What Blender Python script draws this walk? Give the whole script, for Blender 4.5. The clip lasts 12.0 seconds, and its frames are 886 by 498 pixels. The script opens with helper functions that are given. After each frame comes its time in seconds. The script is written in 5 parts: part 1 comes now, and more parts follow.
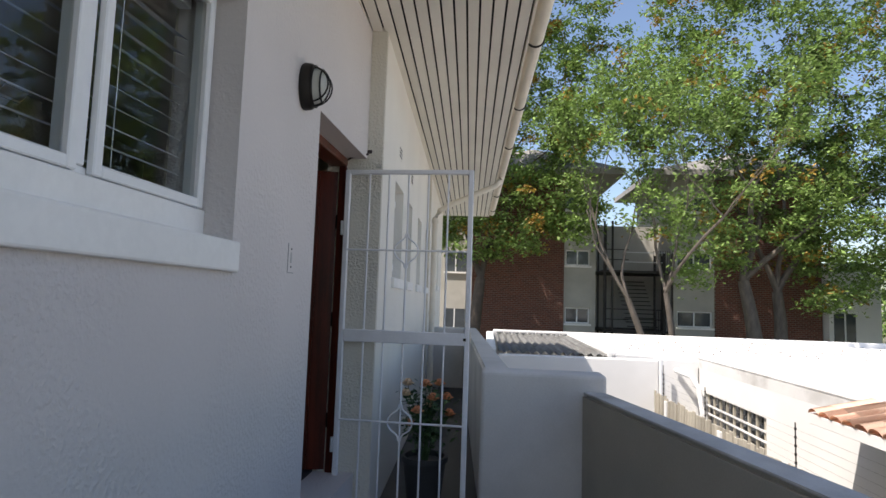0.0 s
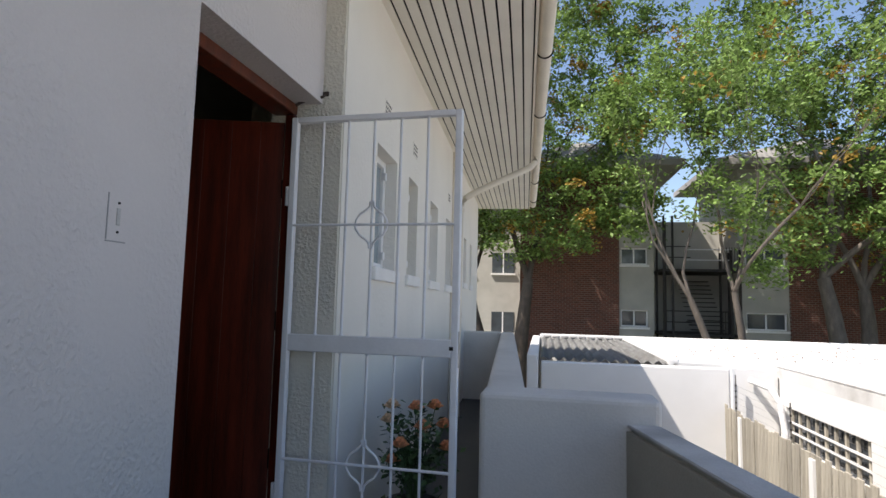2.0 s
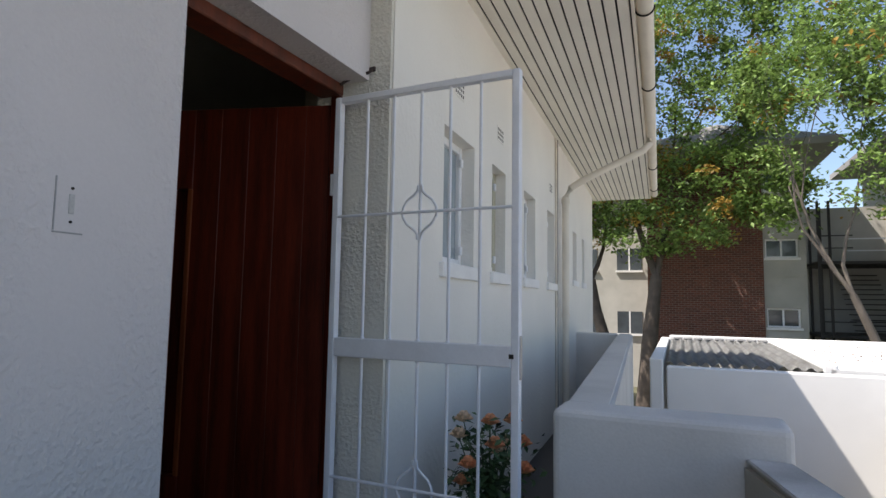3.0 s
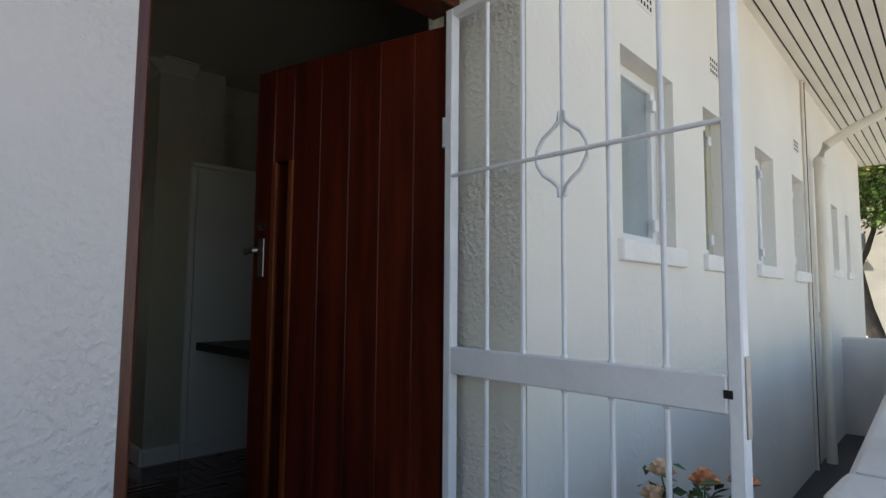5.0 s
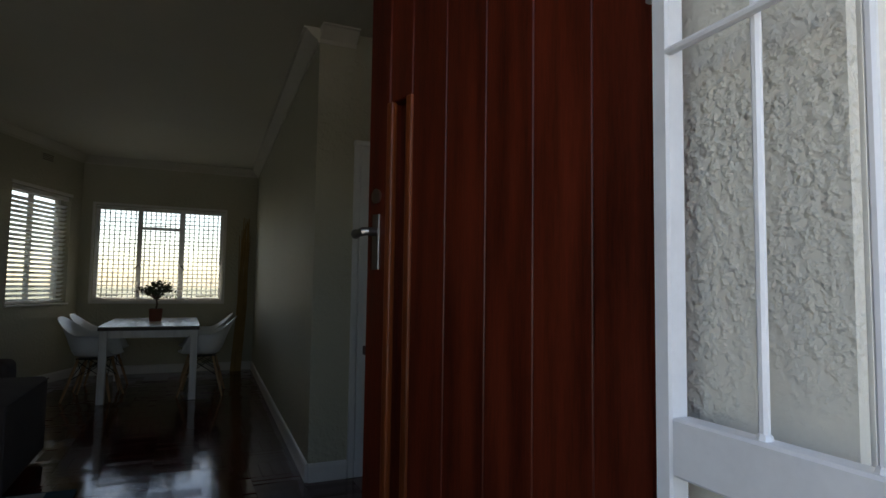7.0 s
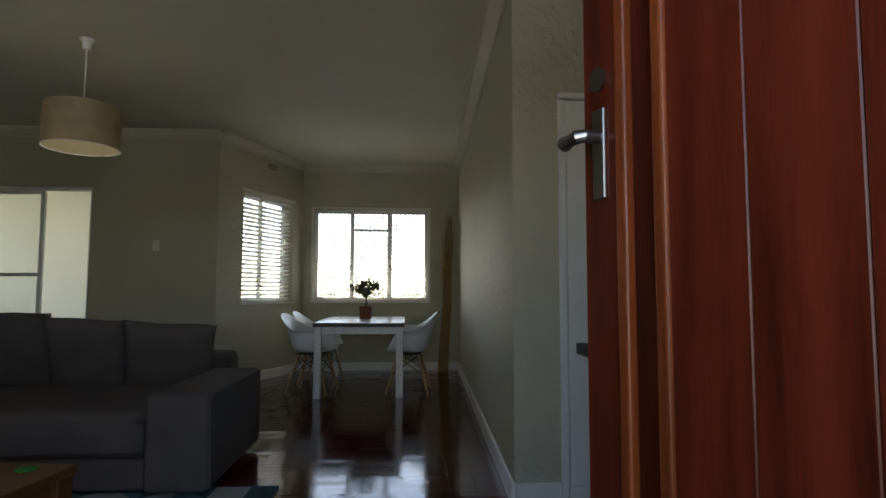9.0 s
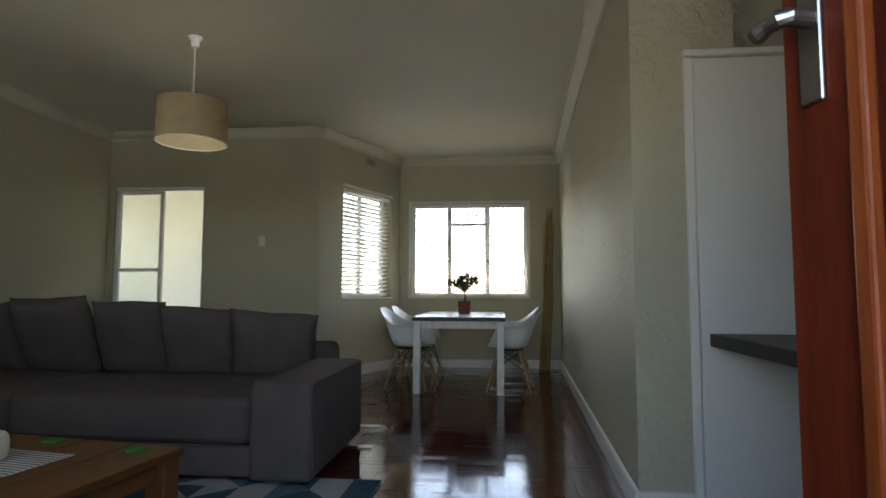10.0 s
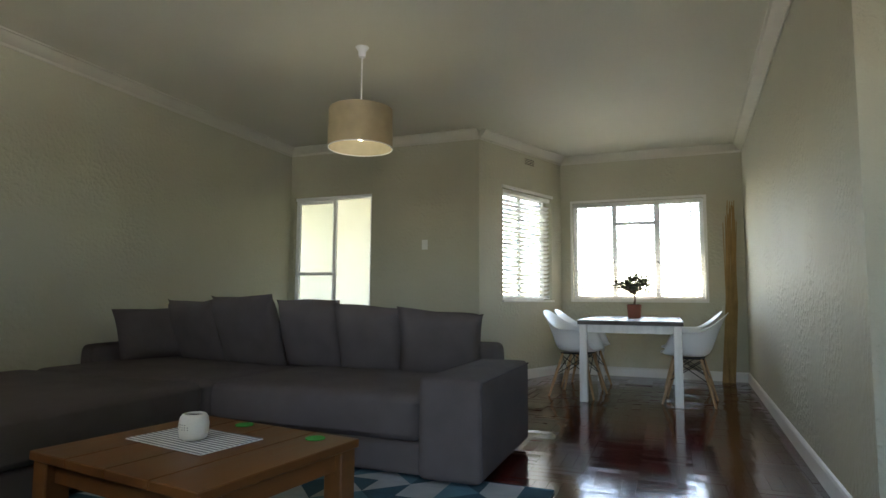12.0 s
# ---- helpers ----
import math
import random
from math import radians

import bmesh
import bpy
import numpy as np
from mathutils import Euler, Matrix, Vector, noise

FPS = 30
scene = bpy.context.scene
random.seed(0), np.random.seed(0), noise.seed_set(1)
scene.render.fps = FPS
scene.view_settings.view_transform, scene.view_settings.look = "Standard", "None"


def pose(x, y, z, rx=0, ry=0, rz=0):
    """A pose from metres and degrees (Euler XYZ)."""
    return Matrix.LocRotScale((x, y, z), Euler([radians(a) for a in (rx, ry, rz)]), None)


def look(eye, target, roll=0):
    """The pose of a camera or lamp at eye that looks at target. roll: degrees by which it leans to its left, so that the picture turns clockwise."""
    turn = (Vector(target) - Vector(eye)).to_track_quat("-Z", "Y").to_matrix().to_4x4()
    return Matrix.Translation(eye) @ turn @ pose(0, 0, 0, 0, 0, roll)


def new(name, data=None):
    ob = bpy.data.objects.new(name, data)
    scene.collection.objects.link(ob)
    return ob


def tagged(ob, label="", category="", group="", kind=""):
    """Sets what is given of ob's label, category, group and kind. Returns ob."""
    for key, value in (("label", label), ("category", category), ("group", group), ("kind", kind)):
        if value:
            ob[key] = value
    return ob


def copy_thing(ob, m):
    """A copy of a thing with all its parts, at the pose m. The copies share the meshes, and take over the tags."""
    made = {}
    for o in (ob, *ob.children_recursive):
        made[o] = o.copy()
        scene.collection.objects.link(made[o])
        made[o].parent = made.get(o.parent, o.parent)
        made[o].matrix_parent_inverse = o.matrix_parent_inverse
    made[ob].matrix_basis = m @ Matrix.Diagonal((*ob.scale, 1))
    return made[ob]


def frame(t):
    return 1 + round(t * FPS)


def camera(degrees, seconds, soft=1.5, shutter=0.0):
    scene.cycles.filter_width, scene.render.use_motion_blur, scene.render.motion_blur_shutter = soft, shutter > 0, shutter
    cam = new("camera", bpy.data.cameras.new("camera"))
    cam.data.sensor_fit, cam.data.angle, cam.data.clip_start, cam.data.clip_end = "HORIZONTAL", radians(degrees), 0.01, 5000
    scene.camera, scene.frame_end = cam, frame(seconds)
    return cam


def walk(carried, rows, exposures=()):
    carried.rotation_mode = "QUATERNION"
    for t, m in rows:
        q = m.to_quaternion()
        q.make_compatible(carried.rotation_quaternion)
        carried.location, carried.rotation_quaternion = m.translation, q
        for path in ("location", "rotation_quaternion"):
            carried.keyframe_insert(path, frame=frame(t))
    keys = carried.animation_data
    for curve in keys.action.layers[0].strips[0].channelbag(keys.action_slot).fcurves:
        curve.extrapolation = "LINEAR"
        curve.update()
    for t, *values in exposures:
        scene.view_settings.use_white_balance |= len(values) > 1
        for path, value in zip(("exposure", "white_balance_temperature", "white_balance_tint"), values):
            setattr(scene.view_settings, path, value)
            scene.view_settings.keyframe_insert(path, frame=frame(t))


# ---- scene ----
cam = camera(75.0, 12.0)
PATH = [
    (0, (0.094, 0.228, 1.212), (-0.120, 2.209, 1.388), 1.9),
    (0.5, (0.073, 0.497, 1.183), (-0.124, 2.478, 1.377), 1.9),
    (1, (0.188, 0.796, 1.190), (-0.026, 2.775, 1.381), 1.6),
    (1.5, (0.280, 1.114, 1.181), (-0.005, 3.084, 1.370), 1.4),
    (2, (0.340, 1.443, 1.164), (-0.059, 3.394, 1.350), 1.4),
    (2.5, (0.434, 1.701, 1.173), (-0.122, 3.614, 1.354), 1.2),
    (3, (0.514, 1.952, 1.164), (-0.294, 3.773, 1.342), 0.9),
    (3.2, (0.509, 2.037, 1.161), (-0.371, 3.824, 1.336), 0.9),
    (4.8, (0.343, 2.792, 1.176), (-1.017, 4.251, 1.325), 0.9),
    (5, (0.285, 2.847, 1.152), (-1.124, 4.257, 1.314), 0.5),
    (5.5, (0.095, 3.016, 1.157), (-1.425, 4.306, 1.316), 0.6),
    (6, (-0.064, 3.157, 1.160), (-1.665, 4.344, 1.321), 0.6),
    (6.5, (-0.207, 3.357, 1.177), (-1.940, 4.345, 1.322), 0.6),
    (8.3, (-0.785, 3.671, 1.144), (-2.732, 4.107, 1.285), 0.7),
    (8.5, (-0.850, 3.671, 1.120), (-2.813, 4.028, 1.265), 0.4),
    (9, (-0.984, 3.681, 1.062), (-2.975, 3.808, 1.210), 0.2),
    (9.5, (-1.117, 3.665, 1.016), (-3.111, 3.620, 1.164), 0.2),
    (10, (-1.211, 3.624, 0.984), (-3.196, 3.426, 1.135), 0.2),
    (10.5, (-1.297, 3.587, 0.949), (-3.260, 3.237, 1.106), 0.1),
    (11, (-1.350, 3.559, 0.930), (-3.281, 3.061, 1.095), 0.2),
    (11.5, (-1.361, 3.542, 0.926), (-3.252, 2.915, 1.096), 0.4),
    (12, (-1.353, 3.532, 0.929), (-3.212, 2.815, 1.103), 0.4),
]
EXPOSURES = [(0.0, 0.6, 6750, 14), (3.2, 0.66, 6650, 13), (4.8, 1.1, 6950, 11), (6.7, 1.5, 7050, 12), (8.3, 2.7, 7150, 13), (9.5, 3.58, 7200, 13), (10.5, 4.2, 7150, 12), (12.0, 4.55, 7000, 11)]
walk(cam, [(t, look(eye, target, roll)) for t, eye, target, roll in PATH], EXPOSURES)

# ---- light: clear day, the sun stands behind the flats ----
SUN_WAY = Vector((0.56, 0.36, -1.0)).normalized()
world = bpy.data.worlds.new("sky")
scene.world = world
world.use_nodes = True
wn = world.node_tree.nodes
sky = wn.new("ShaderNodeTexSky")
sky.sky_type, sky.sun_disc = "NISHITA", False
sky.sun_elevation = math.asin(-SUN_WAY.z)
sky.sun_rotation = math.atan2(-SUN_WAY.x, -SUN_WAY.y)
sky.air_density, sky.dust_density, sky.ozone_density = 1.0, 1.2, 1.5
wn["Background"].inputs["Strength"].default_value = 0.14
world.node_tree.links.new(sky.outputs[0], wn["Background"].inputs[0])
sun = new("sun", bpy.data.lights.new("sun", "SUN"))
sun.data.energy, sun.data.angle, sun.data.color = 4.8, radians(0.53), (1.0, 0.95, 0.87)
sun.matrix_world = look((0, 0, 30), Vector((0, 0, 30)) + SUN_WAY)

# daylight that comes in by the front window
pane_light = new("front_window_daylight", bpy.data.lights.new("front_window_daylight", "AREA"))
pane_light.data.shape, pane_light.data.size, pane_light.data.size_y, pane_light.data.energy = "RECTANGLE", 1.7, 0.78, 0.5
pane_light.data.color = (0.93, 0.97, 1.0)
pane_light.matrix_world = look((-1.225, 1.4, 1.9), (-3.0, 1.4, 1.75))


# ---- materials ----
def material(name, col, rough=0.6, metal=0.0, vary=0.12, scale=3.0, bump=0.0, fine=80.0, spec=0.5, coat=0.0, grime=0.0, obj_vary=0.0, island=0.0, trans=0.0, stretch=(1, 1, 1)):
    """A worn surface: two scales of noise in colour and roughness, and a fine relief."""
    m = bpy.data.materials.new(name)
    m.use_nodes = True
    n, l = m.node_tree.nodes, m.node_tree.links
    b = n["Principled BSDF"]
    b.inputs["Roughness"].default_value, b.inputs["Metallic"].default_value = rough, metal
    b.inputs["Specular IOR Level"].default_value = spec
    b.inputs["Coat Weight"].default_value = coat
    b.inputs["Coat Roughness"].default_value = 0.08
    b.inputs["Transmission Weight"].default_value = trans
    co = n.new("ShaderNodeTexCoord")
    mp = n.new("ShaderNodeMapping")
    mp.inputs["Scale"].default_value = stretch
    l.new(co.outputs["Object"], mp.inputs[0])
    big = n.new("ShaderNodeTexNoise")
    big.inputs["Scale"].default_value, big.inputs["Detail"].default_value = scale, 6
    small = n.new("ShaderNodeTexNoise")
    small.inputs["Scale"].default_value, small.inputs["Detail"].default_value = fine, 4
    l.new(mp.outputs[0], big.inputs[0])
    l.new(mp.outputs[0], small.inputs[0])
    add = n.new("ShaderNodeMath")
    add.operation = "MULTIPLY_ADD"
    l.new(small.outputs["Fac"], add.inputs[0])
    add.inputs[1].default_value = 0.4
    l.new(big.outputs["Fac"], add.inputs[2])
    rng = n.new("ShaderNodeMapRange")
    rng.inputs["From Min"].default_value, rng.inputs["From Max"].default_value = 0.45, 0.95
    rng.inputs["To Min"].default_value, rng.inputs["To Max"].default_value = 1 - vary, 1 + vary
    l.new(add.outputs[0], rng.inputs["Value"])
    fac = rng.outputs[0]
    if obj_vary or island:
        src = n.new("ShaderNodeObjectInfo") if obj_vary else n.new("ShaderNodeNewGeometry")
        r2 = n.new("ShaderNodeMapRange")
        amount = obj_vary or island
        r2.inputs["To Min"].default_value, r2.inputs["To Max"].default_value = 1 - amount, 1 + amount
        l.new(src.outputs["Random" if obj_vary else "Random Per Island"], r2.inputs["Value"])
        mul = n.new("ShaderNodeMath")
        mul.operation = "MULTIPLY"
        l.new(fac, mul.inputs[0])
        l.new(r2.outputs[0], mul.inputs[1])
        fac = mul.outputs[0]
    vm = n.new("ShaderNodeVectorMath")
    vm.operation = "SCALE"
    vm.inputs[0].default_value = col
    l.new(fac, vm.inputs["Scale"])
    out = vm.outputs[0]
    if grime:
        g = n.new("ShaderNodeTexNoise")
        g.inputs["Scale"].default_value, g.inputs["Detail"].default_value = 1.7, 9
        l.new(mp.outputs[0], g.inputs[0])
        gr = n.new("ShaderNodeMapRange")
        gr.inputs["From Min"].default_value, gr.inputs["From Max"].default_value = 0.5, 0.75
        gr.inputs["To Max"].default_value = grime
        l.new(g.outputs["Fac"], gr.inputs["Value"])
        mx = n.new("ShaderNodeMix")
        mx.data_type = "RGBA"
        l.new(gr.outputs[0], mx.inputs["Factor"])
        l.new(out, mx.inputs["A"])
        mx.inputs["B"].default_value = (0.22, 0.2, 0.17, 1)
        out = mx.outputs["Result"]
    l.new(out, b.inputs["Base Color"])
    rr = n.new("ShaderNodeMapRange")
    rr.inputs["To Min"].default_value, rr.inputs["To Max"].default_value = max(rough - 0.1, 0.02), min(rough + 0.1, 1)
    l.new(big.outputs["Fac"], rr.inputs["Value"])
    l.new(rr.outputs[0], b.inputs["Roughness"])
    if bump:
        bp = n.new("ShaderNodeBump")
        bp.inputs["Strength"].default_value, bp.inputs["Distance"].default_value = bump, 0.01
        l.new(small.outputs["Fac"], bp.inputs["Height"])
        l.new(bp.outputs[0], b.inputs["Normal"])
    return m


def plaster(name, col, lumps=22.0, depth=0.5, patch=True, rough=0.75):
    """Hand-thrown textured plaster: rounded lumps, smoother in patches."""
    m = material(name, col, rough, vary=0.05, scale=1.3, fine=120)
    n, l = m.node_tree.nodes, m.node_tree.links
    b = n["Principled BSDF"]
    co = n.new("ShaderNodeTexCoord")
    nz = n.new("ShaderNodeTexNoise")
    nz.inputs["Scale"].default_value, nz.inputs["Detail"].default_value, nz.inputs["Distortion"].default_value = lumps, 3.0, 0.0
    l.new(co.outputs["Object"], nz.inputs[0])
    cr = n.new("ShaderNodeMapRange")
    cr.interpolation_type = "SMOOTHSTEP"
    cr.inputs["From Min"].default_value, cr.inputs["From Max"].default_value = 0.36, 0.78
    l.new(nz.outputs["Fac"], cr.inputs["Value"])
    h = cr.outputs[0]
    if patch:
        pz = n.new("ShaderNodeTexNoise")
        pz.inputs["Scale"].default_value, pz.inputs["Detail"].default_value = 1.6, 2
        l.new(co.outputs["Object"], pz.inputs[0])
        pr = n.new("ShaderNodeMapRange")
        pr.inputs["From Min"].default_value, pr.inputs["From Max"].default_value = 0.4, 0.62
        pr.inputs["To Min"].default_value = 0.12
        l.new(pz.outputs["Fac"], pr.inputs["Value"])
        mu = n.new("ShaderNodeMath")
        mu.operation = "MULTIPLY"
        l.new(h, mu.inputs[0])
        l.new(pr.outputs[0], mu.inputs[1])
        h = mu.outputs[0]
    bp = n.new("ShaderNodeBump")
    bp.inputs["Strength"].default_value, bp.inputs["Distance"].default_value = depth, 0.012
    l.new(h, bp.inputs["Height"])
    l.new(bp.outputs[0], b.inputs["Normal"])
    return m


def glass(name, tint=(1, 1, 1), rough=0.0):
    m = bpy.data.materials.new(name)
    m.use_nodes = True
    n, l = m.node_tree.nodes, m.node_tree.links
    n.remove(n["Principled BSDF"])
    tr, gl, mix, fr = n.new("ShaderNodeBsdfTransparent"), n.new("ShaderNodeBsdfGlossy"), n.new("ShaderNodeMixShader"), n.new("ShaderNodeLayerWeight")
    tr.inputs[0].default_value = (*tint, 1)
    gl.inputs["Roughness"].default_value = rough
    # a few parts in a hundred head on, much more at a slant
    fr.inputs["Blend"].default_value = 0.5
    steep, gloss = n.new("ShaderNodeMath"), n.new("ShaderNodeMath")
    steep.operation, gloss.operation = "POWER", "MULTIPLY_ADD"
    steep.inputs[1].default_value, gloss.inputs[1].default_value, gloss.inputs[2].default_value = 5.0, 0.96, 0.04
    l.new(fr.outputs["Facing"], steep.inputs[0])
    l.new(steep.outputs[0], gloss.inputs[0])
    l.new(gloss.outputs[0], mix.inputs[0])
    l.new(tr.outputs[0], mix.inputs[1])
    l.new(gl.outputs[0], mix.inputs[2])
    l.new(mix.outputs[0], n["Material Output"].inputs[0])
    return m


def brick_material(name):
    m = material(name, (0.3, 0.09, 0.05), 0.85, vary=0.25, scale=2.0)
    n, l = m.node_tree.nodes, m.node_tree.links
    co = n.new("ShaderNodeTexCoord")
    mp = n.new("ShaderNodeMapping")
    mp.inputs["Rotation"].default_value = (radians(-90), 0, 0)
    br = n.new("ShaderNodeTexBrick")
    br.inputs["Scale"].default_value = 1.0
    br.inputs["Brick Width"].default_value, br.inputs["Row Height"].default_value = 0.23, 0.086
    br.inputs["Mortar Size"].default_value = 0.007
    br.inputs["Color1"].default_value, br.inputs["Color2"].default_value = (0.165, 0.056, 0.035, 1), (0.105, 0.037, 0.026, 1)
    br.inputs["Mortar"].default_value = (0.22, 0.18, 0.145, 1)
    l.new(co.outputs["Object"], mp.inputs[0])
    l.new(mp.outputs[0], br.inputs[0])
    l.new(br.outputs["Color"], n["Principled BSDF"].inputs["Base Color"])
    bp = n.new("ShaderNodeBump")
    bp.inputs["Strength"].default_value, bp.inputs["Distance"].default_value, bp.invert = 0.6, 0.01, True
    l.new(br.outputs["Fac"], bp.inputs["Height"])
    l.new(bp.outputs[0], n["Principled BSDF"].inputs["Normal"])
    return m


